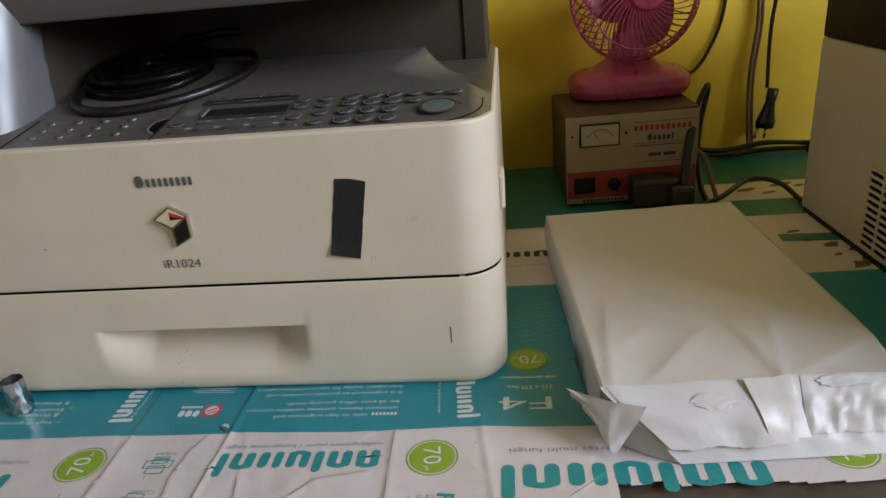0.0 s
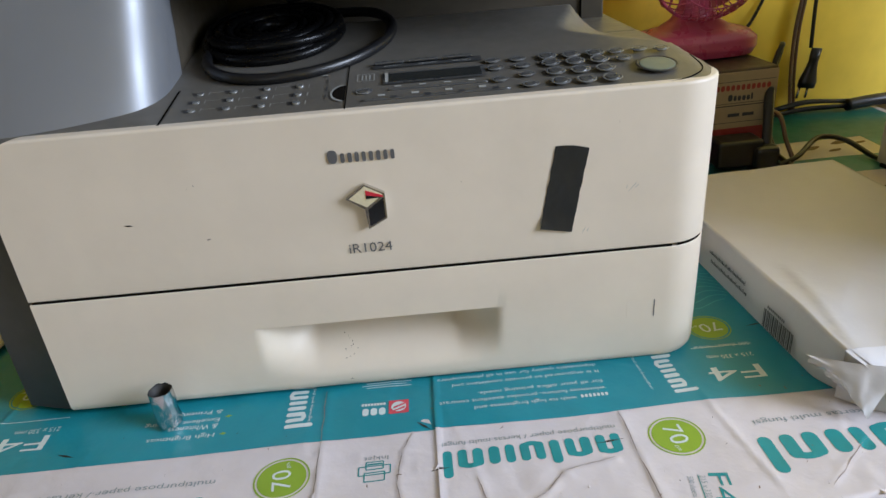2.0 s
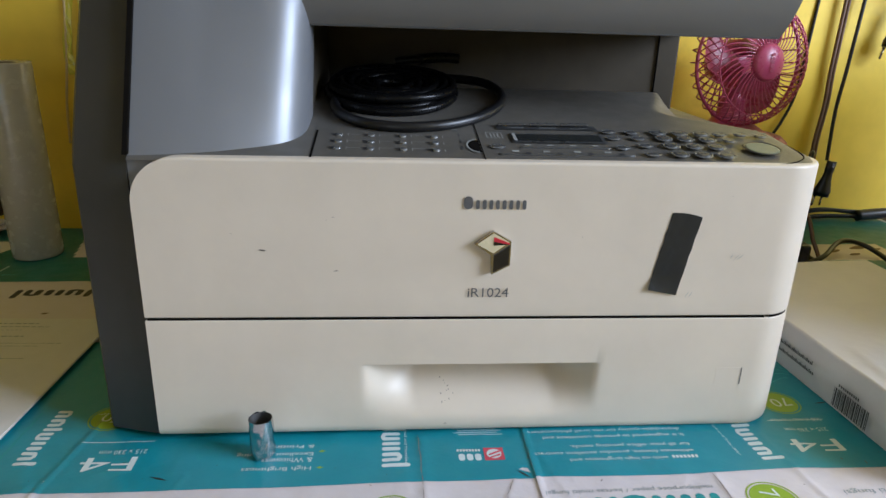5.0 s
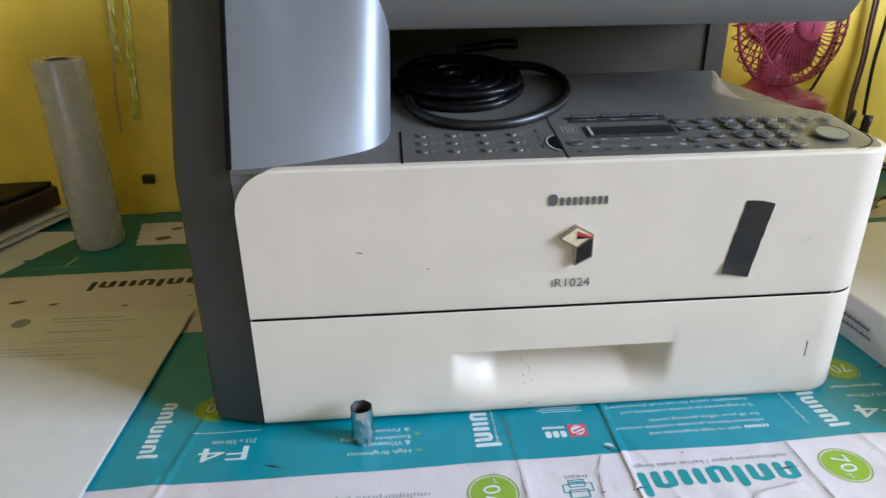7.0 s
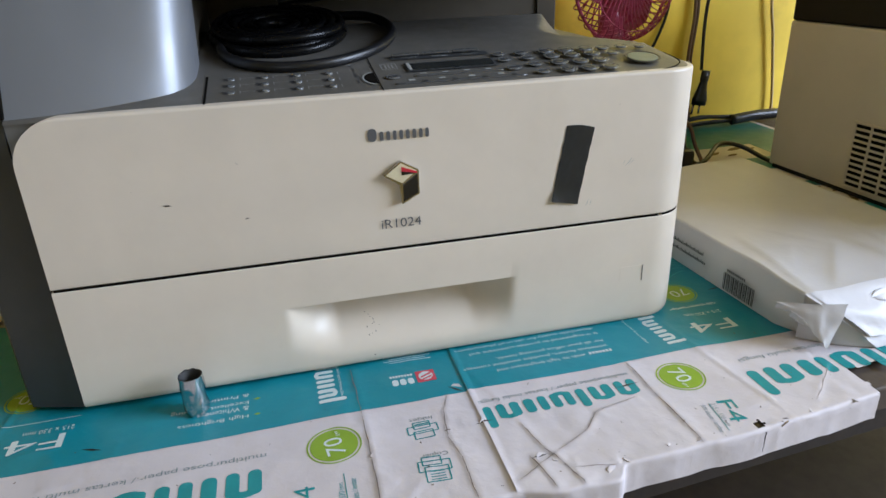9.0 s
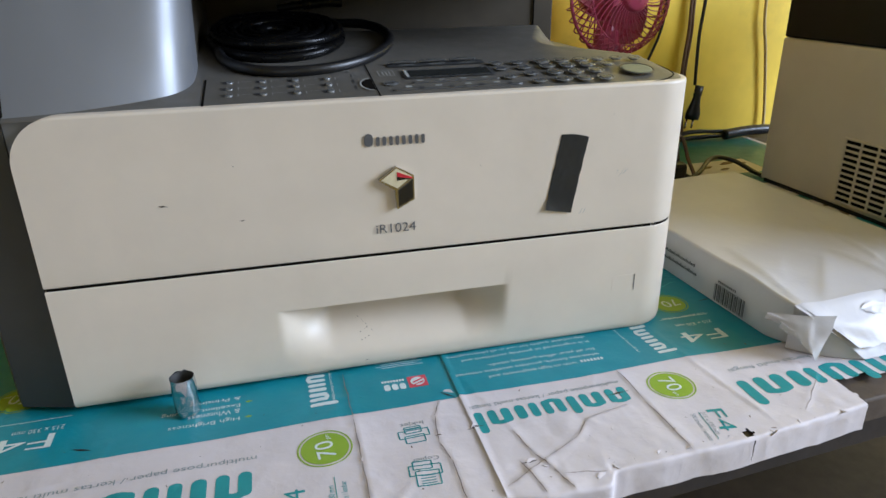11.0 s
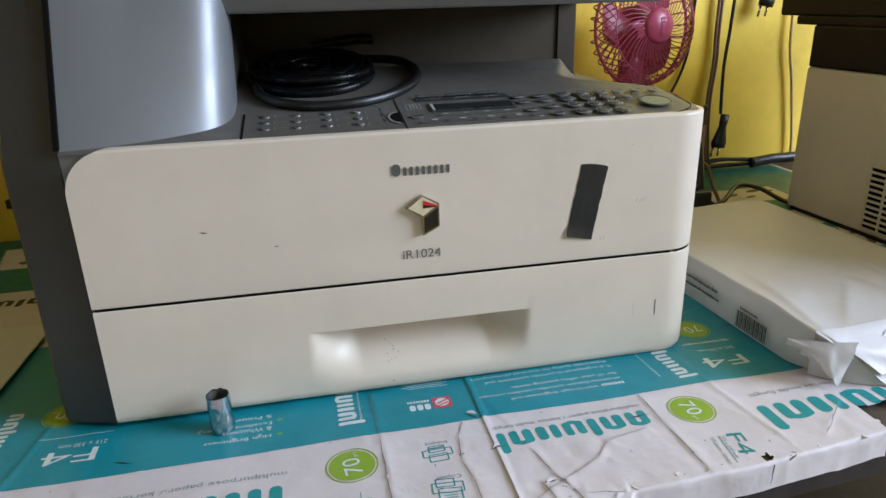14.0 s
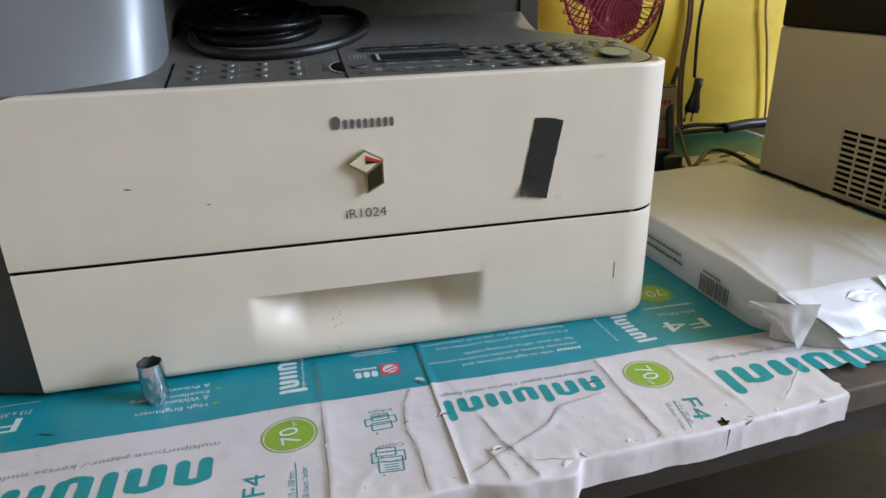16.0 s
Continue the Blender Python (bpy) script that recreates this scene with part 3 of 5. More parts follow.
for k in range(4):
    line(0.272 - 0.004 * (k % 2), 0.0005 + k * 0.0028, 180, 0.036, 0.0008, iA, WHITEINK, wrap_a)

# wrapper b: white strip
brand_word(0.4165, -0.0805, 0.124, 0.0175, 180, iB, TEALINK, wrap_b)
flat_text("multipurpose paper / kertas multi fungsi", 0.4165, -0.0705, 180, 0.124, 0.0058, iB, GREYINK, wrap_b)
badge(0.4555, -0.089, 0.0192, 277, iB, wrap_b)
flat_text("F4", 0.4625, -0.125, 262, 0.026, 0.0125, iB, TEALINK, wrap_b)
line(0.4555, -0.126, 262, 0.032, 0.0006, iB, TEALINK, wrap_b)
flat_text("215 x 330 mm", 0.4565, -0.1265, 262, 0.027, 0.0038, iB, GREYINK, wrap_b)
flat_text("500 sheets / lembar", 0.4485, -0.1265, 262, 0.032, 0.0036, iB, GREYINK, wrap_b)
brand_word(0.684, -0.0985, 0.178, 0.0225, 180, iB, TEALINK, wrap_b)
flat_text("multipurpose paper / kertas multi fungsi", 0.684, -0.0800, 180, 0.172, 0.0066, iB, GREYINK, wrap_b)
badge(0.742, -0.089, 0.0195, 97, iB, wrap_b)
# wrapper b: teal band
for k, words in enumerate(("with its high brightness and", "whiteness feature, provides excellent contrast", "for all your office printing needs.", "It is engineered to provide consistent and", "dependable quality for use in all photocopiers")):
    ww = 0.0028 * len(words)
    flat_text(words, 0.422 - (0.024 if k == 0 else 0), -0.0345 + k * 0.0085 + (k > 2) * 0.004, 180, min(ww, 0.131), 0.0052, iB, WHITEINK, wrap_b)
shapes(bars_word([0.0022] * 7, [0.004] * 7, 0.0009), laid(0.422, -0.0345, 180, iB), WHITEINK, wrap_b, "brand_mark")
brand_word(0.4655 + 0.0005, 0.029, 0.074, 0.0125, -86, iB, WHITEINK, wrap_b)
flat_text("recycled and friendlier", 0.4505, 0.018, -86, 0.056, 0.0032, iB, WHITEINK, wrap_b)
flat_text("F4", 0.546, -0.0195, 180, 0.042, 0.0165, iB, WHITEINK, wrap_b)
line(0.553, 0.0085, 180, 0.050, 0.0007, iB, WHITEINK, wrap_b)
flat_text("215 x 330 mm", 0.548, -0.0035, 180, 0.037, 0.005, iB, WHITEINK, wrap_b)
flat_text("500 sheets / lembar", 0.551, 0.0105, 180, 0.046, 0.0045, iB, WHITEINK, wrap_b)
badge(0.529, 0.036, 0.0185, 188, iB, wrap_b)


def wave_lines(cx, cy, lift, parent):
    for j in range(9):
        pts = [((k - 8) * 0.0042, 0.006 * math.sin((k - 8) * 0.45 + j * 0.35) + j * 0.0085) for k in range(17) if abs(k - 8) < 9 - abs(j - 4)]
        polys = [[a, b, (b[0], b[1] + 0.0009), (a[0], a[1] + 0.0009)] for a, b in zip(pts, pts[1:])]
        shapes(polys, laid(cx, cy, 0, lift), WAVEINK, parent, "wave_line")


WAVEINK = mat("pale_teal_ink", (0.08, 0.43, 0.47), 0.5)
wave_lines(0.545, 0.072, iB, wrap_b)
wave_lines(-0.045, 0.075, iA, wrap_a)
# sheets behind
iC, iD = INK, INK
BLOT = mat("brown_blot", (0.15, 0.095, 0.05), 0.7, vary=0.3, scale=60)
brand_word(-0.126, 0.318, 0.135, 0.0165, 180, iC, BLACKINK, wrap_c)
brand_word(0.62, 0.272, 0.135, 0.0165, 180, iC, BLACKINK, wrap_c)
flat_text("multipurpose paper / kertas multi fungsi", 0.62, 0.235, 180, 0.120, 0.0058, iC, GREYINK, wrap_c)
badge(-0.40, 0.322, 0.020, 90, iC, wrap_c)
for x, y, s in ((-0.33, 0.272, 0.009), (-0.285, 0.262, 0.006), (-0.20, 0.25, 0.004), (-0.13, 0.266, 0.003)):
    shapes([[(s * math.cos(a) * (1 + 0.3 * math.sin(3 * a)), 0.45 * s * math.sin(a)) for a in [k * 0.42 for k in range(15)]]], laid(x, y, 12, iC), BLOT, wrap_c, "stain")
for x, y, s in ((-0.215, 0.455, 0.014), (-0.165, 0.478, 0.012), (-0.205, 0.492, 0.010), (-0.125, 0.455, 0.010), (0.84, 0.44, 0.012), (0.89, 0.455, 0.014), (0.865, 0.425, 0.009), (0.913, 0.447, 0.008), (0.880, 0.480, 0.010)):
    shapes([[(s * math.cos(a) * (1 + 0.3 * math.sin(2 * a + x * 9)), 0.5 * s * math.sin(a)) for a in [k * 0.42 for k in range(15)]]], laid(x, y, 20, INK), BLOT, wrap_d, "stain")
for x, y, s in ((0.872, 0.248, 0.010), (0.853, 0.263, 0.006), (0.892, 0.211, 0.011), (0.888, 0.234, 0.007), (0.879, 0.195, 0.012), (0.868, 0.222, 0.005), (0.846, 0.290, 0.007), (0.902, 0.190, 0.008)):
    shapes([[(s * math.cos(a) * (1 + 0.35 * math.sin(2 * a + x * 40)), 0.6 * s * math.sin(a) * (1 + 0.3 * math.cos(3 * a + y * 50))) for a in [k * 0.42 for k in range(15)]]], laid(x, y, 30 + 900 * (x - 0.85), iC), BLOT, wrap_c, "stain")
shapes([rect(0, 0, 0.13, 0.022)], laid(0.825, 0.262, -4, iC), SHADETEAL, wrap_c, "printed_band")
flat_text("multipurpose paper", -0.29, 0.372, 180, 0.075, 0.008, iD, WAVEINK, wrap_d)
line(-0.315, 0.37, 82, 0.03, 0.002, iD, WHITEINK, wrap_d)

# small tears and lifted scraps in the paper
def scrap(x, y, size, deg, parent, lift, ink=PAPER):
    lay = laid(x, y, deg, lift)
    bm = bmesh.new()
    a, b, c, d = (lay(0, 0), lay(size, size * 0.22), lay(size * 0.55, size * 0.45), lay(size * 0.1, size * 0.3))
    c.z += size * 0.10
    d.z += size * 0.05
    v = [bm.verts.new(q) for q in (a, b, c, d)]
    bm.faces.new(v)
    e = [bm.verts.new(q.co - Vector((0, 0, 0.0005))) for q in v]
    bm.faces.new(e[::-1])
    for i in range(4):
        bm.faces.new((v[i], e[i], e[(i + 1) % 4], v[(i + 1) % 4]))
    part("torn_scrap", bm, ink, parent, "small lifted paper tear")


for x, y, s, deg, p, l in ((0.278, -0.046, 0.016, -40, wrap_a, iA), (0.286, -0.098, 0.012, 10, wrap_b, iB), (0.312, -0.146, 0.014, 15, wrap_b, iB), (0.325, -0.152, 0.008, 140, wrap_b, iB),
                           (0.428, -0.158, 0.010, 200, wrap_b, iB), (0.385, -0.128, 0.005, 60, wrap_b, iB), (0.205, -0.112, 0.008, 70, wrap_a, iA), (0.352, -0.172, 0.016, 20, wrap_b, iB), (0.372, -0.166, 0.012, 120, wrap_b, iB), (0.402, -0.161, 0.009, 30, wrap_b, iB),
                           (0.497, -0.160, 0.012, 190, wrap_b, iB), (0.520, -0.158, 0.008, 60, wrap_b, iB), (0.455, -0.150, 0.007, 20, wrap_b, iB), (0.560, -0.158, 0.010, 100, wrap_b, iB)):
    scrap(x, y, s * 0.55, deg, p, l)
for x, y, deg, n, p, l in ((0.02, -0.046, 160, 0.016, wrap_a, iA), (0.283, -0.098, 5, 0.014, wrap_b, iB), (0.308, -0.1455, 8, 0.013, wrap_b, iB), (0.42, -0.0865, 185, 0.022, wrap_b, iB), (0.56, 0.033, 8, 0.016, wrap_b, iB), (0.275, -0.046, -45, 0.015, wrap_a, iA)):
    shapes([[(0, 0), (n * 0.5, 0.0011), (n, 0.0002), (n * 0.5, -0.0009)]], laid(x, y, deg, l), COVER, p, "tear")
# dirt specks and rubbed marks scattered over the front of the sheets
for owner, x0, x1 in ((wrap_a, -0.15, 0.29), (wrap_b, 0.31, 0.59)):
    for ink, count, small, large, name in ((COVER, 26, 0.0002, 0.0005, "speck"), (BLOT, 22, 0.0003, 0.0009, "speck")):
        marks = []
        for _ in range(count):
            fx, fy, fr, fa = rng.uniform(x0, x1), rng.uniform(-0.165, -0.02) if rng.random() < 0.8 else rng.uniform(-0.163, -0.14), rng.uniform(small, large), rng.uniform(0, math.pi)
            stretch = rng.choice((1.0, 1.0, 1.6, 3.0))
            marks.append([(fx + fr * (stretch * math.cos(q) * math.cos(fa) - 0.6 * math.sin(q) * math.sin(fa)), fy + fr * (stretch * math.cos(q) * math.sin(fa) + 0.6 * math.sin(q) * math.cos(fa))) for q in [k * math.pi / 4 for k in range(8)]])
        shapes(marks, laid(0.0, 0.0, 0, INK), ink, owner, name)["kind"] = "stuff"
# thin darker brown-grey lines along the folds
FOLDTONE = mat("fold_brown", (0.33, 0.27, 0.25), 0.8, vary=0.3, scale=90)
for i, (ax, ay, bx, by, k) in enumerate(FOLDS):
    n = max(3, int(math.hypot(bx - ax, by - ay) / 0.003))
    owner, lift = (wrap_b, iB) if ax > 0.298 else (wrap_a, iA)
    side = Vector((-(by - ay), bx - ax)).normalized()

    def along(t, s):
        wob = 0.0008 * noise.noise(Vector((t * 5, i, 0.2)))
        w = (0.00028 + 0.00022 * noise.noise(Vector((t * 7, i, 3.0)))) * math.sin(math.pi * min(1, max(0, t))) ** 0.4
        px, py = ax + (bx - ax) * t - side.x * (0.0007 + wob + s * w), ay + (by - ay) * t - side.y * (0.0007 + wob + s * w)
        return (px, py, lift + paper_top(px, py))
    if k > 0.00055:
        part("fold_line", grid(n, 1, lambda u, v: along(u, 2 * v - 1)), FOLDTONE, owner)
part("tear", grid(1, 8, lambda u, v: (0.4862 + 0.0013 * (u - 0.5) * (1 - 0.7 * v) + 0.0012 * noise.noise(Vector((v * 5, 0, 3))), edge_y(0.486) - 0.0012, 0.000 - 0.018 * v)), COVER, wrap_b)
# ragged hole at the fold shows the dark board
part("torn_edge", grid(6, 4, lambda u, v: (0.4800 + 0.012 * u, edge_y(0.486) + 0.0015 + 0.0140 * (1 - v), -0.0012)), COVER, wrap_b)

# ---- copier ----
TILT = pose(0, 0, 0.0015, 0, 0.5, 0)  # it leans a little to one side
copier = thing("photocopier", "cream and grey photocopier with black tape on its front cover", "photocopier")
copier.matrix_world = TILT
W, RC = 0.5235, 0.036  # width of the front, radius of its upright corner


def wrap_plan(n_front, depth=0.40):
    """Plan line of the front: along y = 0, round the corner, back along the side; with outward normals."""
    pts = [((W - RC) * i / n_front, 0.0, 0.0, -1.0) for i in range(n_front + 1)]
    for k in range(1, 11):
        a = radians(90 * k / 10)
        pts.append((W - RC + RC * math.sin(a), RC - RC * math.cos(a), math.sin(a), -math.cos(a)))
    pts += [(W, RC + (depth - RC) * k / 6, 1.0, 0.0) for k in range(1, 7)]
    return pts


def inset(z, z0, z1, r0, r1):
    d = 0.0
    if z < z0 + r0:
        d = r0 - math.sqrt(max(0, r0 * r0 - (z0 + r0 - z) ** 2))
    if z > z1 - r1:
        d = max(d, r1 - math.sqrt(max(0, r1 * r1 - (z - z1 + r1) ** 2)))
    return d


def levels(z0, z1, r0, r1, extra=()):
    z = [z0 + r0 * (1 - math.cos(radians(90 * k / 4))) for k in range(5)] + [z1 - r1 * (1 - math.cos(radians(90 * k / 4))) for k in range(5)]
    return sorted(set(round(v, 6) for v in z + list(extra)))


def scoop(x, z):
    """Depth of the tray's grip hollow."""
    if z > 0.0665:
        return 0.0
    ends = min(1.0, max(0.0, (x - 0.163) / 0.040)) ** 1.3 * min(1.0, max(0.0, (0.3555 - x) / 0.035)) ** 1.3
    return 0.036 * ends * smoothstep(0.014, 0.060, z)


def shell(z0, z1, r0, r1, n_front, zs, hollow=None, left=None):
    bm = bmesh.new()
    plan = wrap_plan(n_front)
    rows = []
    for z in zs:
        row = []
        for x, y, nx, ny in plan:
            d = inset(z, z0, z1, r0, r1) if not (r1 == 0 and z > z1 - 1e-6) else 0
            if hollow and ny == -1.0:
                d += hollow(x, z)
            if left and ny == -1.0:
                x = left(z) + (x / (W - RC)) * (W - RC - left(z))
            row.append(bm.verts.new((x - nx * d, y - ny * d, z)))
        # left return
        row.insert(0, bm.verts.new((row[0].co.x, 0.016, z)))
        rows.append(row)
    for a, b in zip(rows, rows[1:]):
        for i in range(len(a) - 1):
            bm.faces.new((a[i], a[i + 1], b[i + 1], b[i]))
    bm.faces.new(rows[-1])
    bm.faces.new(rows[0][::-1])
    return bm


def smooth_by_angle(o, deg=35):
    me = o.data
    for p in me.polygons:
        p.use_smooth = True
    bm = bmesh.new()
    bm.from_mesh(me)
    for e in bm.edges:
        e.smooth = len(e.link_faces) == 2 and e.calc_face_angle(0) < radians(deg)
    bm.to_mesh(me)
    bm.free()
    return o


zs = levels(0.002, 0.1060, 0.008, 0.0012, [0.012 + 0.0026 * k for k in range(21)] + [0.0664, 0.0667, 0.085])
tray = smooth_by_angle(part("paper_tray", shell(0.002, 0.1060, 0.008, 0.0012, 150, zs, scoop), CREAM, copier, "cream paper tray with a hollow grip"), 40)
cover_left = lambda z: 0.034 - math.sqrt(max(0.0, 0.034 ** 2 - max(0.0, z - 0.198) ** 2))
zs = levels(0.1083, 0.2320, 0.0012, 0.0025, [0.12 + 0.01 * k for k in range(8)] + [0.198 + 0.034 * math.sin(radians(7.5 * k)) for k in range(12)])
cover = smooth_by_angle(part("front_cover", shell(0.1083, 0.2320, 0.0012, 0.0025, 60, zs, None, cover_left), CREAM, copier, "cream front cover with rounded corners"), 40)
# dark line of the seam
part("seam", grid(40, 1, lambda u, v: ((x := 0.0015 + (W - RC) * u), 0.0009, 0.1056 + 0.0030 * v)), SEAM, copier)
seam_pts = [p for p in wrap_plan(4) if p[2] > 0.0]
part("seam", grid(len(seam_pts) - 1, 1, lambda u, v: ((p := seam_pts[round(u * (len(seam_pts) - 1))])[0] - p[2] * 0.0009, p[1] - p[3] * 0.0009, 0.1056 + 0.0030 * v)), SEAM, copier)

# core, with its dark angled side
core = [(-0.0015, 0.0050), (-0.003, 0.0054), (-0.042, 0.0165), (-0.048, 0.028), (-0.050, 0.05), (-0.050, 0.43), (0.0, 0.43), (0.0, 0.0145), (-0.0015, 0.0145)]
lean = lambda z: 0.068 * max(0.0, (z - 0.222) / 0.1455) ** 1.08
side_z = [0.003, 0.10, 0.19, 0.205, 0.22, 0.232, 0.245, 0.26, 0.28, 0.30, 0.33, 0.3740]
bm = bmesh.new()
rows = [[bm.verts.new((x, y + (lean(z) if y < 0.06 else 0.0), z)) for x, y in core] for z in side_z]
for lower, upper in zip(rows, rows[1:]):
    for i in range(len(core)):
        k = (i + 1) % len(core)
        bm.faces.new((lower[i], lower[k], upper[k], upper[i]))
bm.faces.new(rows[0][::-1])
bm.faces.new(rows[-1])
smooth_by_angle(part("side_panel", bm, SIDE, copier, "dark grey leaning side panel"), 25)
bm = box(-0.0028, 0.0008, 0.0033, 0.008, 0.2325, 0.3735)
for v in bm.verts:
    if v.co.z > 0.3:
        v.co.y += 0.0640
part("side_seam", bm, SEAM, copier)
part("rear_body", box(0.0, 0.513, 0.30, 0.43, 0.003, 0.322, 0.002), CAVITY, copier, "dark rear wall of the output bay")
part("rear_body", box(0.488, 0.4887, 0.2975, 0.30, 0.20, 0.32), SEAM, copier)
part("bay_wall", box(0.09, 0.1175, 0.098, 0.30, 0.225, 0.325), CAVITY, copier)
part("foot", lathe([(0, 0.0), (0.012, 0.0), (0.012, 0.006), (0, 0.006)], 20, m=Matrix.Translation((0.03, 0.05, 0))), RUBBER, copier)
part("foot", lathe([(0, 0.0), (0.012, 0.0), (0.012, 0.006), (0, 0.006)], 20, m=Matrix.Translation((0.47, 0.05, 0))), RUBBER, copier)
part("foot", lathe([(0, 0.0), (0.012, 0.0), (0.012, 0.006), (0, 0.006)], 20, m=Matrix.Translation((0.03, 0.38, 0))), RUBBER, copier)
part("foot", lathe([(0, 0.0), (0.012, 0.0), (0.012, 0.006), (0, 0.006)], 20, m=Matrix.Translation((0.47, 0.38, 0))), RUBBER, copier)

# deck with control panel, rising to the output tray
SLOPE = 0.16


def deck_z(x, y):
    base = 0.2305 + SLOPE * min(y, 0.2)
    k, e = smoothstep(0.075, 0.14, y), smoothstep(0.14, 0.20, y)
    low = 0.2295 + 0.004 * smoothstep(0.0, 0.06, y) + 0.0015 * math.exp(-(((y - 0.11) / 0.04) ** 2))
    lo, hi = 0.5195 - 0.0145 * k - 0.013 * e, 0.508 - 0.076 * k + 0.022 * e
    return low + (base - low) * min(1.0, max(0.0, (lo - x) / (lo - hi))) ** (1 + 0.9 * k)


def deck_right(y, r=0.034):
    return 0.5205 - (r - math.sqrt(max(0.0, r * r - max(0.0, r - (y - 0.0022)) ** 2)))


def deck_place(u, v):
    if v <= 0.92:
        y = 0.0022 + (0.203 - 0.0022) * (v / 0.92)
        x = 0.0 + (deck_right(y)) * u
        z = deck_z(x, y)
        return (x, y, z - 0.0016 * max(0, 1 - (y - 0.0022) / 0.0015))
    k = (v - 0.92) / 0.08
    x = 0.5205 * u
    return (x, 0.203 + 0.010 * k, deck_z(x, 0.203) - 0.055 * k ** 1.6)


part("control_deck", grid(110, 75, deck_place), DECK, copier, "grey control panel deck", True)
part("deck_rim", box(0.455, 0.5205, 0.2045, 0.405, 0.222, 0.2338, 0.002), DECK, copier)
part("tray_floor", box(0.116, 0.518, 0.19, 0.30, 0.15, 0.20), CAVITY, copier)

# tower
curve = [(0.0, 0.0052), (0.02, 0.0072), (0.04, 0.0105), (0.06, 0.0155), (0.08, 0.0225), (0.094, 0.0285), (0.103, 0.034), (0.1095, 0.0405), (0.1145, 0.049), (0.1174, 0.059), (0.1183, 0.068), (0.1185, 0.076), (0.1185, 0.104)]


def tower_place(u, v):
    n = len(curve) - 1
    # Catmull-Rom along the plan
    t = u * n
    i = min(int(t), n - 1)
    f = t - i
    a, b, c, d = (Vector(curve[min(max(i + k, 0), n)]) for k in (-1, 0, 1, 2))
    p = 0.5 * (2 * b + (c - a) * f + (2 * a - 5 * b + 4 * c - d) * f * f + (3 * b - a - 3 * c + d) * f ** 3)
    q = min(1.0, max(0.0, (p.x - 0.103) / 0.0165))
    top = 0.3730 - 0.0125 * max(0.0, (p.x - 0.040) / 0.065) ** 1.7 - 0.022 * (1 - math.sqrt(1 - q * q))
    z0 = 0.2290 + 0.16 * max(0, p.y - 0.004)
    z = z0 + (top - z0) * v
    k = max(0.0, (z - 0.229) / 0.1375)
    return (p.x + 0.005 * k * smoothstep(0.06, 0.118, p.x), min(p.y + 0.0615 * k * (1 - 0.25 * smoothstep(0.04, 0.118, p.x)), 0.103 + 0.014 * k), z)


part("tower", grid(72, 12, tower_place), SILVER, copier, "silver grey rounded column", True)
part("corner_fill", box(-0.001, 0.06, 0.0065, 0.04, 0.17, 0.2305), SILVER, copier)
part("tower_top", box(0.001, 0.09, 0.085, 0.112, 0.30, 0.3650), SILVER, copier)

# scanner unit over the bay
SY = 0.078
bm = bmesh.new()


def scan_place(u, v):
    # profile from the lower rear edge over the front to the top
    x0, x1 = 0.02, 0.5085 + 0.0140 * v
    x = x0 + (x1 - x0) * u
    y = SY + 0.012 * (1 - v) ** 3
    z = 0.3200 + 0.0540 * v
    # hollow grip under the lid
    gx = smoothstep(0.140, 0.172, x) * (1 - smoothstep(0.376, 0.410, x))
    gv = smoothstep(0.358, 0.3700, z) if gx > 0 else 0
    return (x, y + 0.022 * gx * gv, z - 0.004 * gx * gv)


grid(150, 28, scan_place, bm)
part("scanner_front", bm, DIMSILVER, copier, "grey scanner front with a long grip hollow", True)
part("scanner_body", prism([(0.02, SY + 0.011), (0.506, SY + 0.011), (0.517, SY + 0.03), (0.517, 0.43), (0.02, 0.43)], 0.3203, 0.328), SIDE, copier)
part("scanner_body", box(0.02, 0.517, SY + 0.028, 0.43, 0.328, 0.3730), SIDE, copier)
part("scanner_side", grid(1, 6, lambda u, v: (0.5085 + 0.0140 * v + 0.002 * u, SY + 0.012 * (1 - v) ** 3 + 0.05 * u, 0.3200 + 0.0540 * v)), DIMSILVER, copier)
lid = part("lid", box(-0.002, 0.524, SY - 0.006, 0.43, 0.3768, 0.434, 0.006, 3), CREAM, copier, "cream scanner lid")
part("lid_end", box(-0.038, -0.0025, SY - 0.004, 0.43, 0.3768, 0.432, 0.004), SIDE, copier, "dark grey end of the lid")
part("hinge", box(0.1, 0.4, 0.38, 0.43, 0.36, 0.380), SIDE, copier)

# keys on the panel
def on_deck(x, y, lift=0.0):
    return Matrix.Translation((x, y, deck_z(x, y) + lift)) @ pose(0, 0, 0, math.degrees(math.atan(SLOPE)))


def key_mesh(name, r, h, material, sides=24, stretch=1.0):
    bm = lathe([(r * 1.0, -0.001), (r, h * 0.55), (r * 0.93, h * 0.88), (r * 0.80, h), (r * 0.45, h * 0.93), (0, h * 0.90)], sides)
    for v in bm.verts:
        v.co.x *= stretch
    return to_mesh(name, bm, material, True)


def ring_mesh(name, r0, r1, material, sides=28, stretch=1.0):
    bm = lathe([(r0, 0.0002), (r0 + (r1 - r0) * 0.5, 0.0007), (r1, 0.0002)], sides)
    for v in bm.verts:
        v.co.x *= stretch
    return to_mesh(name, bm, material, True)


def place_part(name, me, m, label=""):
    o = part(name, me, None, copier, label)
    o.matrix_world = m
    return o


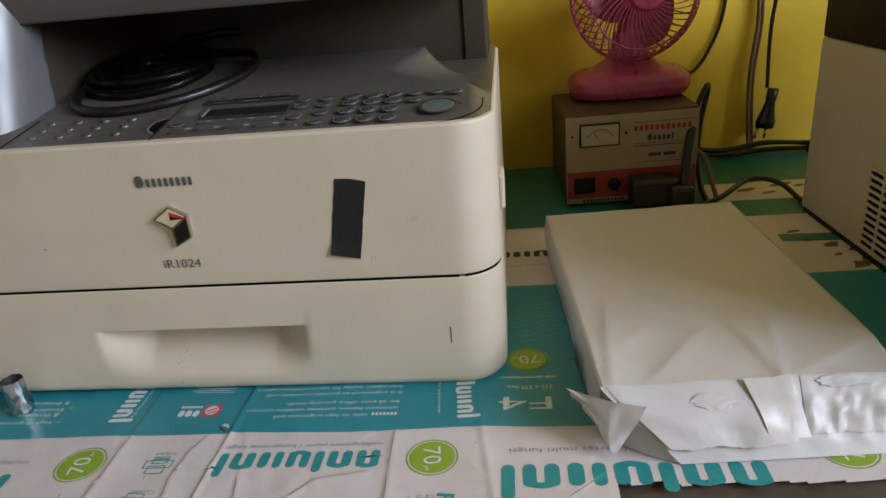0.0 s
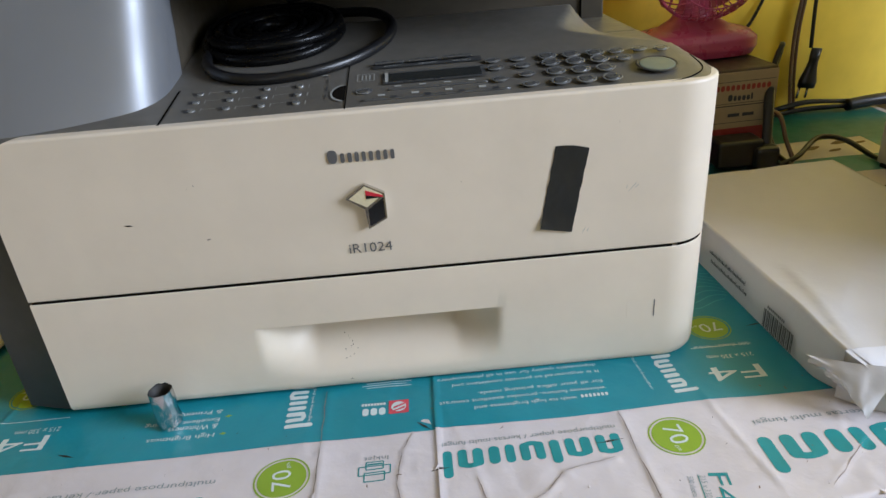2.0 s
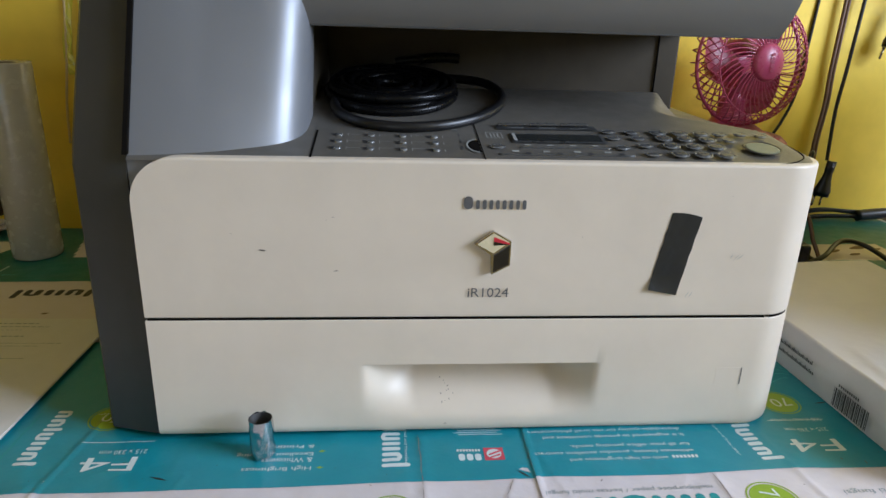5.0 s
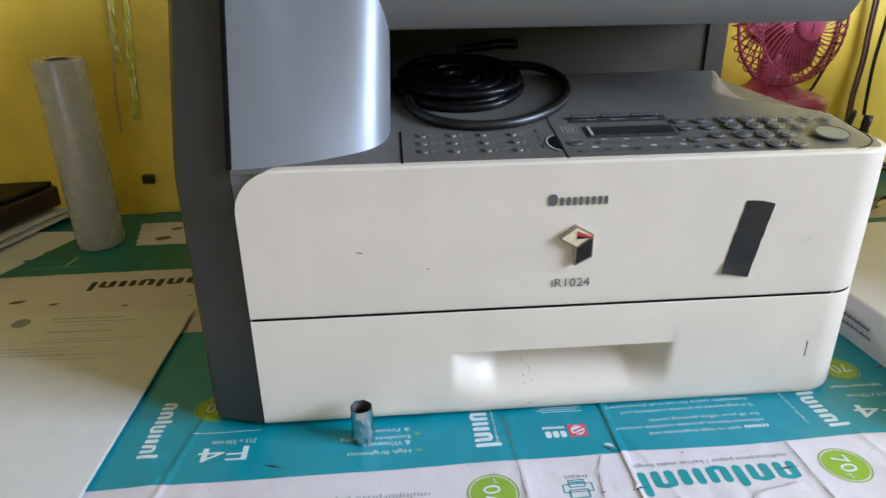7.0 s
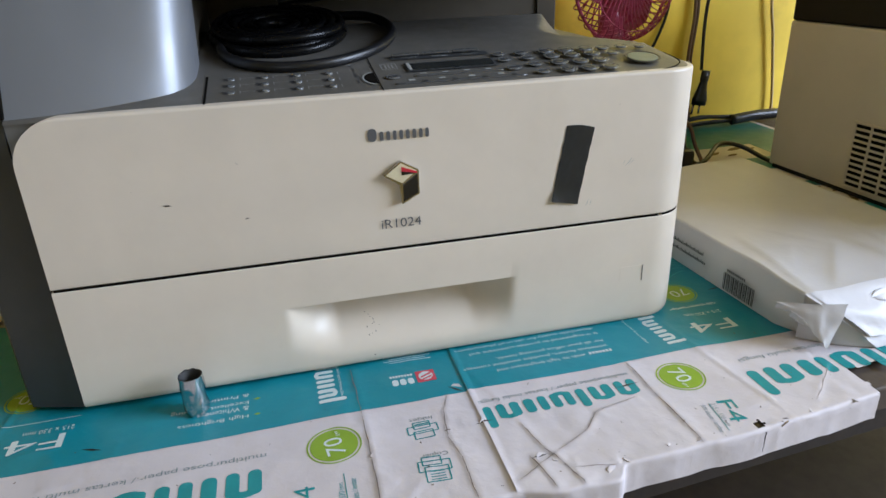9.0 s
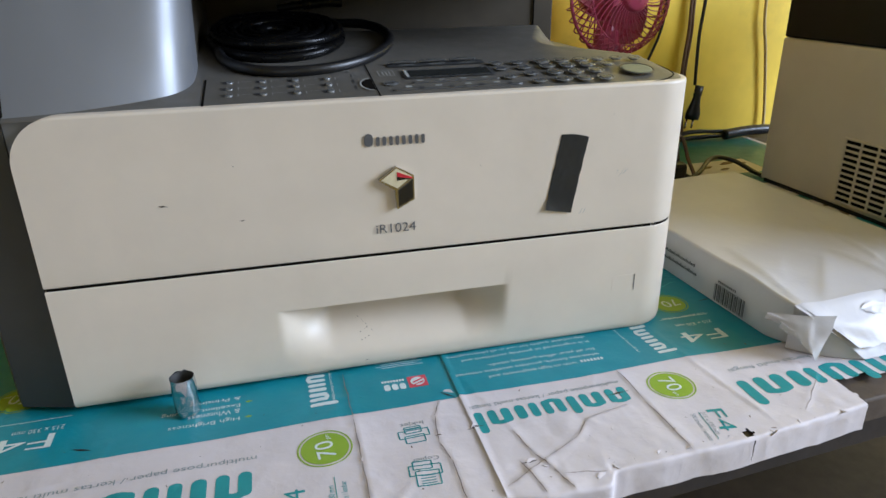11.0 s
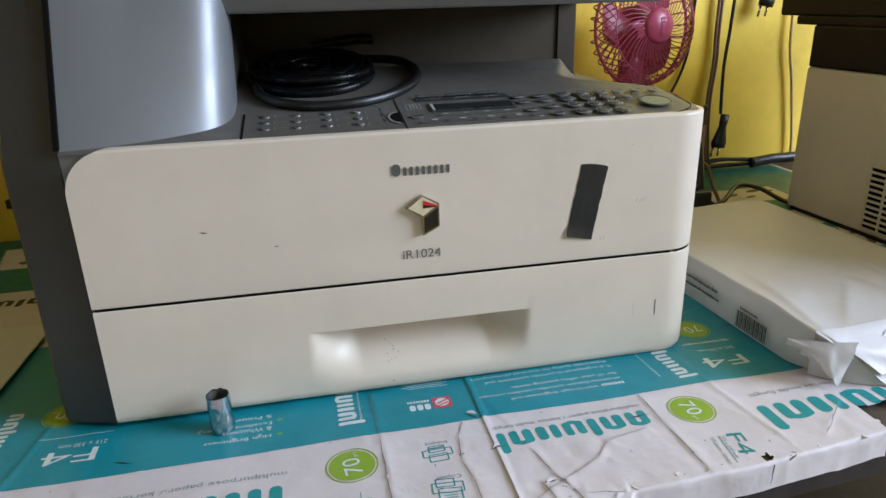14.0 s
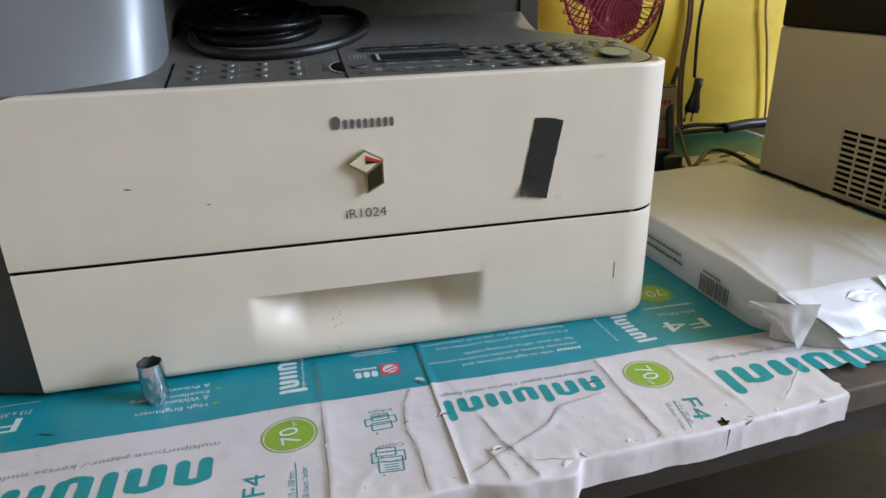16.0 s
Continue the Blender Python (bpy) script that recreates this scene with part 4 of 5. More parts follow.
pad_key, pad_ring = key_mesh("number_key", 0.0052, 0.0008, KEY), ring_mesh("key_rim", 0.0054, 0.0072, KEYRIM)
touch_key = key_mesh("touch_key", 0.0029, 0.0010, KEYRIM)
small_key, small_ring = key_mesh("round_key", 0.0036, 0.0007, KEY, stretch=1.25), ring_mesh("key_rim", 0.0038, 0.0050, KEYRIM, stretch=1.25)
start_key, start_ring = key_mesh("start_key", 0.0128, 0.0003, STARTKEY, 36), ring_mesh("key_rim", 0.0131, 0.0152, KEYDARK, 40)
DIGITS = "*0#789456123"


def deck_text(text, x, y, width, height, ink, lift=0.0004, turn=0.0):
    def lay(u, v):
        return Vector((x + u, y + v, deck_z(x + u, y + v) + lift))
    return lettering(text, width, height, lay, ink, copier)


def deck_bar(x, y, w, h, ink=PRINTWHITE, lift=0.0004, name="printed_line"):
    return shapes([[(0, 0), (w, 0), (w, h), (0, h)]], lambda u, v: Vector((x + u, y + v, deck_z(x + u, y + v) + lift)), ink, copier, name)


for r in range(4):
    for c in range(3):
        x, y = 0.4085 + 0.018 * c, (0.0195, 0.0380, 0.0552, 0.0692)[r] - 0.0012 * c
        place_part("number_key", pad_key, on_deck(x, y))
        place_part("key_rim", pad_ring, on_deck(x, y))
        deck_text(DIGITS[r * 3 + c], x - 0.0016, y - 0.0020, 0.0032, 0.0042, PRINTWHITE, 0.0012)
        if r:
            deck_bar(x - 0.009, y + 0.0045, 0.0055, 0.0009)
for r in range(3):
    for c in range(4):
        x, y = 0.1466 + 0.0248 * c, 0.0272 + 0.0150 * r - 0.0008 * c
        place_part("touch_key", touch_key, on_deck(x, y))
        deck_bar(x + 0.0044, y - 0.003, 0.0006, 0.0058)
        # two dark bars paint the shadow on the key's left
        deck_bar(x - 0.0085, y + 0.0004, 0.0052, 0.0022, KEYDARK)
        deck_bar(x - 0.0072, y - 0.0026, 0.0038, 0.0020, KEYDARK)
    deck_bar(0.2385, 0.0275 + 0.0145 * r, 0.0012, 0.0075, KEYDARK)
    for c in range(3):
        deck_bar(0.152 + 0.0248 * c, 0.0276 + 0.0150 * r, 0.010, 0.0004)
for x, y in ((0.3668, 0.0552), (0.3672, 0.0328), (0.3665, 0.0704), (0.3858, 0.0691), (0.387, 0.0549), (0.3873, 0.0378), (0.3871, 0.0190), (0.4604, 0.0660), (0.4623, 0.0508), (0.4784, 0.0660), (0.4945, 0.0630), (0.2689, 0.0339)):
    place_part("round_key", small_key, on_deck(x, y))
    place_part("key_rim", small_ring, on_deck(x, y))
    deck_bar(x - 0.004, y + 0.0065, 0.006, 0.0008)
place_part("start_key", start_key, on_deck(0.4815, 0.0335), "pale green round start key")
place_part("key_rim", start_ring, on_deck(0.4815, 0.0335))
for k in range(9):
    a = radians(20 + k * 9)
    deck_bar(0.4815 + 0.0168 * math.cos(a) - 0.0008, 0.0335 + 0.0168 * math.sin(a), 0.0026, 0.0012, KEYDARK)
# display
part("display_frame", grid(8, 4, lambda u, v: ((x := 0.2805 + 0.0765 * u), (y := 0.0435 + 0.0215 * v), deck_z(x, y) + 0.0010)), KEY, copier)
part("display", grid(8, 4, lambda u, v: ((x := 0.2850 + 0.0690 * u), (y := 0.0468 + 0.0152 * v), deck_z(x, y) + 0.0014)), LCD, copier, "dark display window")
part("display_edge", grid(1, 4, lambda u, v: ((x := 0.2822 + 0.0024 * u), (y := 0.0455 + 0.0175 * v), deck_z(x, y) + 0.0018)), PRINTWHITE, copier)
part("mode_strip", grid(10, 3, lambda u, v: ((x := 0.2725 + 0.0845 * u), (y := 0.0755 + 0.0105 * v), deck_z(x, y) + 0.0009)), KEYDARK, copier, "dark strip of mode keys")
for k, word in enumerate(("COPY", "SEND", "SCAN")):
    bm = bmesh.new()
    boxm(bm, -0.0115, 0.0115, -0.0018, 0.0018, 0, 0.0018, 0.0007)
    me = to_mesh("mode_key", bm, KEY)
    place_part("mode_key", me, on_deck(0.2875 + 0.0265 * k, 0.0828, 0.0008))
    deck_text(word, 0.2815 + 0.0265 * k, 0.0768, 0.0140, 0.0029, PRINTWHITE, 0.0014)
for y, x0, x1 in ((0.0180, 0.265, 0.3705), (0.0335, 0.284, 0.3565)):
    o = part("groove_key", tube([(x0, y, deck_z(x0, y) + 0.0004), ((x0 + x1) / 2, y, deck_z((x0 + x1) / 2, y) + 0.0004), (x1, y, deck_z(x1, y) + 0.0004)], 0.0009, 8), KEY, copier, smooth=True)
for k in range(4):
    deck_bar(0.286 + 0.024 * k, 0.0165, 0.0044, 0.0040, KEYDARK, 0.0016)
    deck_bar(0.277 + 0.024 * k, 0.0240, 0.0052, 0.0034)
    deck_bar(0.289 + 0.018 * k, 0.0385, 0.0050, 0.0022)
shapes(outline(rect(0, 0, 0.0125, 0.013), 0.0007) + [rect(0.003 + k * 0.0028, 0.002, 0.0042 + k * 0.0028, 0.011) for k in range(3)], lambda u, v: Vector((0.2615 + u, 0.0545 + v, deck_z(0.2615 + u, 0.0545 + v) + 0.0005)), PRINTWHITE, copier, "panel_icon")
# panel joints and the half-round finger notch
for x, y0, y1 in ((0.2537, 0.003, 0.0885), (0.1258, 0.003, 0.067)):
    part("panel_joint", grid(1, 14, lambda u, v: (x + (0.0018 if x < 0.2 else 0.0010) * u, (yy := y0 + (y1 - y0) * v), deck_z(x, yy) + 0.0004)), SEAM, copier)
shapes([[(0, -0.0135)] + [(-0.0095 * math.cos(radians(k)), 0.0135 * math.sin(radians(k))) for k in range(-80, 81, 10)] + [(0, 0.0135)]], lambda u, v: Vector((0.2534 + u, 0.035 + v, deck_z(0.2534 + u, 0.035 + v) + 0.0006)), SEAM, copier, "finger_notch")
for k in range(16):
    a, b = radians(-80 + 10 * k), radians(-70 + 10 * k)
    if k == 0:
        rim = []
    f = lambda t, s: (-0.0095 * s * math.cos(t), 0.0135 * s * math.sin(t))
    rim.append([f(a, 1.0), f(b, 1.0), f(b, 1.13), f(a, 1.13)])
shapes(rim, lambda u, v: Vector((0.2534 + u, 0.035 + v, deck_z(0.2534 + u, 0.035 + v) + 0.0009)), PRINTWHITE, copier, "notch_rim")
for x, y in ((0.196, 0.0705), (0.211, 0.0712), (0.234, 0.072), (0.2215, 0.0715)):
    deck_bar(x, y, 0.005, 0.0012)
    deck_bar(x + 0.001, y - 0.003, 0.0035, 0.0018, KEYDARK)
# fine line along the panel's front corner
pts = [(0.4525, 0.0065), (0.453, 0.0035), (0.475, 0.0045), (0.492, 0.0090), (0.504, 0.0170), (0.5105, 0.027), (0.5135, 0.040), (0.514, 0.060)]
part("panel_joint", tube([(x, y, deck_z(x, y) + 0.0002) for x, y in pts], 0.0005, 6), SEAM, copier)

# front: badge, marks, tape
def on_front(x, z, off=0.0008):
    return lambda u, v: Vector((x + u, -off, z + v))


for poly in bars_word([0.0068, 0.0030, 0.0030, 0.0028, 0.0028, 0.0030, 0.0030, 0.0028, 0.0028], [0.0098, 0.0072, 0.0072, 0.0072, 0.0072, 0.0072, 0.0072, 0.0072, 0.0072], 0.0021):
    shapes([poly], on_front(0.2385, 0.1962), LOGO, copier, "brand_mark")
lettering("iR1024", 0.0320, 0.0076, on_front(0.2442, 0.1255), LOGO, copier)


def plate(poly, y0, y1, material, name, label=""):
    bm = bmesh.new()
    a = [bm.verts.new((x, -y0, z)) for x, z in poly]
    b = [bm.verts.new((x, -y1, z)) for x, z in poly]
    bm.faces.new(b)
    bm.faces.new(a[::-1])
    for i in range(len(a)):
        bm.faces.new((a[i], a[(i + 1) % len(a)], b[(i + 1) % len(b)], b[i]))
    return part(name, bm, material, copier, label)


hexa = [(0.2615, 0.1800), (0.2753, 0.1722), (0.2753, 0.1530), (0.2612, 0.1455), (0.2600, 0.1612), (0.2475, 0.1700)]
plate(hexa, 0.0, 0.0042, CHROME, "badge_rim", "chrome badge rim")
sh = lambda poly, k: [(cx + (x - cx) * k, cz + (z - cz) * k) for cx, cz in [(sum(p[0] for p in poly) / len(poly), sum(p[1] for p in poly) / len(poly))] for x, z in poly]
plate(sh([(0.2615, 0.1795), (0.2750, 0.1718), (0.2618, 0.1620), (0.2482, 0.1700)], 0.90), 0.0042, 0.0047, EMB_CREAM, "badge_top")
plate(sh([(0.2748, 0.1708), (0.2748, 0.1535), (0.2618, 0.1465), (0.2618, 0.1615)], 0.90), 0.0042, 0.0047, EMB_BLACK, "badge_side")
plate([(0.2618, 0.1760), (0.2738, 0.1712), (0.2738, 0.1700), (0.2618, 0.1722)], 0.0047, 0.0050, EMB_RED, "badge_stripe")
plate([(0.2618, 0.1722), (0.2738, 0.1700), (0.2618, 0.1692)], 0.0047, 0.0050, EMB_BLACK, "badge_stripe")


def tape_place(u, v):
    x = (0.3987 + 0.0240 * u) * v + (0.3867 + 0.0240 * u) * (1 - v) + 0.0006 * noise.noise(Vector((u * 3, v * 9, 0)))
    z = (0.1945 - 0.0035 * u) * v + (0.1318 - 0.0050 * u) * (1 - v) + 0.0012 * math.sin(u * 3.1) * v
    lift = 0.0004 + 0.0022 * max(0, 1 - v * 4) ** 2 * (1 - 0.6 * u) + 0.0005 * abs(noise.noise(Vector((u * 4, v * 6, 3))))
    return (x, -lift, z)


part("tape", grid(14, 34, tape_place), TAPE, copier, "strip of black tape stuck aslant", True)
for x, z, n, deg in ((0.087, 0.1640, 0.0070, -10), (0.142, 0.1470, 0.0040, 4), (0.068, 0.176, 0.0012, 0), (0.142, 0.190, 0.0018, -50), (0.137, 0.1868, 0.0010, 20), (0.330, 0.1745, 0.001, 0), (0.443, 0.2080, 0.0012, 0), (0.229, 0.0115, 0.0030, 10),
                     (0.452, 0.155, 0.010, 48), (0.455, 0.156, 0.008, 40), (0.450, 0.157, 0.005, 62), (0.418, 0.124, 0.007, 60), (0.4215, 0.1245, 0.006, 64)):
    c, s = math.cos(radians(deg)), math.sin(radians(deg))
    t = min(0.0006, n * 0.12) if n < 0.0075 and deg < 30 else 0.00022
    f = lambda u, v: Vector((x + c * u - s * v, -0.0005, z + s * u + c * v))
    shapes([[(0, 0), (n * 0.4, -t), (n, 0), (n * 0.6, t)]], f, COVER if n < 0.0075 and deg < 30 else GREYINK, copier, "scratch")
part("tray_mark", grid(1, 1, lambda u, v: (0.4775 + 0.0009 * u, -0.0004, 0.0450 + 0.0155 * v)), LOGO, copier)
part("embossed_field", box(0.4560, 0.4770, -0.00012, 0.0006, 0.0450, 0.0605, 0.00008, 1), CREAM, copier)
part("side_latch", box(W - 0.001, W + 0.0045, 0.045, 0.075, 0.145, 0.175, 0.003, 3), CREAM, copier)
for k in range(12):
    x, z = 0.232 + 0.012 * noise.noise(Vector((k * 1.7, 0, 0))), 0.034 + 0.022 * noise.noise(Vector((0, k * 2.3, 1)))
    y = scoop(x, z) - 0.0004
    shapes([circle_poly(0, 0, 0.00028 + 0.00012 * (k % 2), 7)], lambda u, v: Vector((x + u, scoop(x + u, z + v) - 0.0005, z + v)), COVER, copier, "speck")

# ---- coiled cable on the deck ----
coil = thing("coiled_cable", "glossy black power cable coiled up on the output tray", "cable")
coil.matrix_world = TILT


def loop_points(cx, cy, rx, ry, lift, wob, n=14, ph=0.0, turn=0.0):
    pts = []
    for k in range(n):
        a = 2 * math.pi * k / n + ph
        u, v = rx * math.cos(a), ry * math.sin(a)
        x, y = cx + u * math.cos(turn) - v * math.sin(turn), cy + u * math.sin(turn) + v * math.cos(turn)
        pts.append((x, y, 0.2300 + SLOPE * min(y, 0.215) + lift + wob * math.sin(2 * a + ph * 3)))
    return pts


part("loop", tube(loop_points(0.2125, 0.1485, 0.088, 0.070, 0.0045, 0.0, 16, 0.2, 0.96), 0.0044, 12, True), RUBBER, coil, smooth=True)
# inner loops: cable rubber darkened, with weaker highlights, to paint the bay's shade
SHADECOIL = mat("shaded_cable_rubber", (0.0035, 0.0035, 0.0038), 0.30, vary=0.2, scale=80, spec=0.16)
for k in range(2):
    for j in range(7 - k):
        r = 0.058 - 0.0078 * j - 0.002 * k
        part("loop", tube(loop_points(0.186 + 0.001 * k, 0.166 + 0.004 * k, r, r * 1.02, 0.0050 + 0.0072 * k - 0.0006 * j, 0.0012, 14, 0.5 + 0.7 * j + k), 0.0042, 10, True, steps=5), SHADECOIL, coil, smooth=True)
part("connector", tube([(0.215, 0.236, 0.287), (0.238, 0.240, 0.289), (0.255, 0.242, 0.288)], 0.0052, 14), SHADECOIL, coil, smooth=True)
part("cable_end", tube([(0.19, 0.235, 0.284), (0.205, 0.235, 0.286), (0.215, 0.236, 0.287)], 0.004, 10), SHADECOIL, coil, smooth=True)

# ---- foil tube ----
pipe = thing("metal_tube", "short tube wrapped in crumpled silver foil standing on the paper", "tube", at=(0.0850, -0.0200, 0.0012))
bm = bmesh.new()
R = 0.0091


def pipe_place(u, v):
    a = 2 * math.pi * u
    r = R + 0.0015 * (noise.noise(Vector((math.cos(a) * 2.2, math.sin(a) * 2.2, v * 3.5)))) * (1 - 0.7 * v) + 0.0009 * noise.noise(Vector((math.cos(a) * 7, math.sin(a) * 7, v * 4))) * (1 - 0.6 * v)
    return (r * math.cos(a), r * math.sin(a), 0.0320 * v + 0.0009 * noise.noise(Vector((math.cos(a) * 3, math.sin(a) * 3, 9))) * (v > 0.99))


grid(48, 26, pipe_place, bm)
bmesh.ops.remove_doubles(bm, verts=bm.verts, dist=0.00005)
part("foil", bm, FOIL, pipe, "crumpled silver foil", True)
part("inner_tube", lathe([(0.0001, 0.004), (0.0079, 0.004), (0.0081, 0.0316), (0.0089, 0.0318)], 32), FOILIN, pipe, "dark inside of the tube", True)

# ---- ream of paper ----
ream = thing("paper_ream", "white wrapped ream of paper with crumpled torn end on the table", "paper ream")
ream.matrix_world = Matrix.Translation((0.5725, 0.2650, 0.0015)) @ pose(0, 0, 0, 0, 0, 3.2)
RW, RL, RH = 0.2135, 0.338, 0.047


REAM_KINKS = [(0.116, -0.260, 0.128, -0.333, 0.0022), (0.023, -0.231, 0.009, -0.334, 0.0022), (0.094, -0.273, 0.039, -0.331, 0.0018), (0.137, -0.338, 0.209, -0.301, 0.0020),
              (0.060, -0.215, 0.094, -0.273, 0.0010), (0.128, -0.300, 0.190, -0.250, 0.0010), (0.030, -0.290, 0.060, -0.255, 0.0012)]


def ream_z(x, y):
    """Top of the wrapper; y runs from 0 at the back to -RL at the front."""
    t = smoothstep(-RL + 0.09, -RL, y)
    z = RH + 0.0012 * noise.noise(Vector((x * 22, y * 15, 2.0))) - 0.0045 * t * t
    z += t * 0.0030 * noise.noise(Vector((x * 16, y * 20, 5.0)))
    ridge = math.exp(-(((x - 0.13 - 0.25 * (y + RL)) / 0.004) ** 2))
    z += 0.0012 * ridge * smoothstep(-0.14, -0.25, y)
    for ax, ay, bx, by, k in REAM_KINKS:
        dx, dy = bx - ax, by - ay
        n = math.hypot(dx, dy)
        along, off = ((x - ax) * dx + (y - ay) * dy) / (n * n), ((x - ax) * dy - (y - ay) * dx) / n
        z += k * math.exp(-off / 0.004 if off > 0 else off / 0.016) * smoothstep(-0.25, 0.2, along) * smoothstep(1.25, 0.8, along)
    return z


def ream_place(u, v):
    # across the wrapper: up the left side, over the top, down the right side
    y = -RL * v
    bulge = 0.0025 * noise.noise(Vector((v * 7, u * 5, 1.0)))
    t = smoothstep(-RL + 0.03, -RL, y)
    if u < 0.2:
        k = u / 0.2
        x = -0.002 * math.sin(math.pi * k) + bulge * math.sin(math.pi * k) + 0.010 * t * (1 - k)
        return (x, y, ream_z(0, y) * k)
    if u > 0.8:
        k = (1 - u) / 0.2
        x = RW + 0.002 * math.sin(math.pi * k) + bulge * math.sin(math.pi * k) - 0.006 * t
        return (x, y, ream_z(RW, y) * k)
    k = (u - 0.2) / 0.6
    return (RW * k, y, ream_z(RW * k, y))


part("wrapper", grid(110, 130, ream_place), REAM, ream, "white wrapping paper", True)
part("back_end", box(0.001, RW - 0.001, -0.002, 0.0, 0.0, RH - 0.001), REAM, ream)


def front_place(u, v, out=0.0):
    """The folded end: slopes from the top's front edge (v = 1) down to the table (v = 0)."""
    v = min(1.0, max(0.0, v))
    x = RW * u + 0.10 * (0.5 - u) * (1 - v) ** 1.2 * (1 if u < 0.5 else 0.3)
    side = smoothstep(0.55, 0.75, u)
    wave = 0.0022 * noise.noise(Vector((u * 7, v * 3, 1))) + side * 0.0024 * (abs(noise.noise(Vector((u * 13 + v * 4, v * 3, 4)))) * 2 - 0.5)
    y = -RL - 0.036 * (1 - v) ** 0.85 + 0.004 * side * math.sin(math.pi * v) - wave * math.sin(math.pi * min(1, v * 1.4))
    z = ream_z(RW * u, -RL) * v + 0.004 * math.sin(math.pi * v) + 0.8 * wave * math.sin(math.pi * v)
    return (x, y - out * 0.75, z + out * 0.65)


def jag(u, s):
    return 0.05 * noise.noise(Vector((u * 4, s, 0.4))) + 0.02 * noise.noise(Vector((u * 30, s, 1.7)))


part("folded_end", grid(60, 20, front_place), REAM, ream, "folded paper end", True)
# outer flap lying on the fold, its lower edge lifted a little
part("torn_flap", grid(44, 14, lambda u, v: front_place(0.02 + 0.60 * u, (w := 0.16 + jag(u, 2.0) + (0.84 - jag(u, 2.0)) * v), 0.0003 + 0.0040 * (1 - v) ** 1.5 + 0.0006 * math.sin(u * 9) * (1 - v))), REAM, ream, "white paper flap with a rough edge", True)
part("torn_flap", grid(30, 12, lambda u, v: front_place(0.66 + 0.33 * u, 0.22 + jag(u, 5.0) + (0.80 - jag(u, 5.0)) * v, 0.0004 + 0.0055 * (1 - v) * abs(noise.noise(Vector((u * 7, v * 5, 8)))))), REAM, ream, "crumpled white paper flap", True)


def tuck_place(u, v):
    # side paper folded in under the flap
    a, b = Vector((0.001, -RL + 0.002, 0.043 * v)), Vector(front_place(0.02, v, -0.001))
    return a + (b - a) * u + Vector((-0.004, -0.003, 0)) * math.sin(math.pi * u) * (1 - v)


part("side_tuck", grid(10, 12, tuck_place), REAM, ream, "tucked paper fold", True)
part("side_tuck", grid(6, 8, lambda u, v: Vector((RW - 0.004, -RL + 0.002, 0.043 * v)).lerp(Vector(front_place(0.99, v, -0.001)), u)), REAM, ream, "tucked paper fold", True)


def ear_place(u, v):
    # loose torn corner standing off the side
    a, b = Vector((-0.024, -0.325, 0.036)), Vector((0.030, -0.356, 0.037))
    d, c = Vector((-0.006, -0.346, 0.021)), Vector((0.006, -0.366, 0.003))
    p = (a + (b - a) * u) * v + (d + (c - d) * u) * (1 - v)
    curl = 0.0016 * noise.noise(Vector((u * 5 + 2, v * 3, 0.6))) + 0.0040 * smoothstep(0.35, 0.0, u) * math.sin(v * 16 + u * 9)
    return p + Vector((0.3, -0.8, 0.5)) * curl + Vector((0, -0.004, 0)) * math.sin(math.pi * u)


part("torn_flap", grid(22, 18, ear_place), REAM, ream, "torn crumpled paper corner", True)


def scrap_patch(u0, u1, v0, v1, seed):
    def place(a, b):
        q, w = 2 * a - 1, 2 * b - 1
        k = 1 + 0.22 * noise.noise(Vector((q * 2.4, w * 2.4, seed)))
        qq, ww = q * math.sqrt(1 - w * w / 2) * k, w * math.sqrt(1 - q * q / 2) * k
        edge = max(abs(q), abs(w))
        return front_place((u0 + u1) / 2 + (u1 - u0) / 2 * qq, min(1.0, (v0 + v1) / 2 + (v1 - v0) / 2 * ww), 0.0016 + 0.0010 * edge * noise.noise(Vector((q * 2, w * 2, seed + 4))))
    return grid(14, 12, place)


part("glued_scrap", scrap_patch(0.27, 0.43, 0.60, 0.84, 1.0), REAM, ream, "torn glued scrap", True)
part("glued_scrap", scrap_patch(0.72, 0.90, 0.78, 1.0, 6.0), REAM, ream, "torn glued scrap", True)


# sticky tape over the end fold
def sticky_place(u, v):
    return front_place(0.47 + 0.15 * u + 0.05 * (1 - v), 0.20 + 0.80 * v, 0.0034 + 0.0008 * math.sin(v * 7 + u * 3))


STICKY = mat("clear_tape", (0.64, 0.62, 0.63), 0.28, vary=0.05)
part("sticky_tape", grid(6, 10, sticky_place), STICKY, ream, "glossy clear tape strip", True)
side_lay = lambda y, z: (lambda u, v: Vector((-0.0042, y - u, z + v)))
bars, u = [], 0.0
for k in range(22):
    w = (0.0007, 0.0014, 0.0010, 0.0018)[(k * 7 + k // 3) % 4]
    bars.append(rect(u, 0.005, u + w, 0.023))
    u += w + (0.0008, 0.0012, 0.0006)[k % 3]
shapes(bars, side_lay(-0.244, 0.000), BLACKINK, ream, "barcode", "black printed barcode")
shapes(bars_word([0.0016] * 10, [0.003] * 10, 0.001), side_lay(-0.248, 0.0250), BLACKINK, ream, "printed_line")
for k in range(2):
    shapes(bars_word([(0.0016, 0.0010, 0.0021, 0.0013, 0.0018)[(q * 3 + k) % 5] for q in range(30)], [0.0030 + 0.0012 * ((q * 7 + k) % 3 == 0) for q in range(30)], 0.0007), side_lay(-0.148 + 0.004 * k, 0.017 + k * 0.0085), BLACKINK, ream, "printed_line")

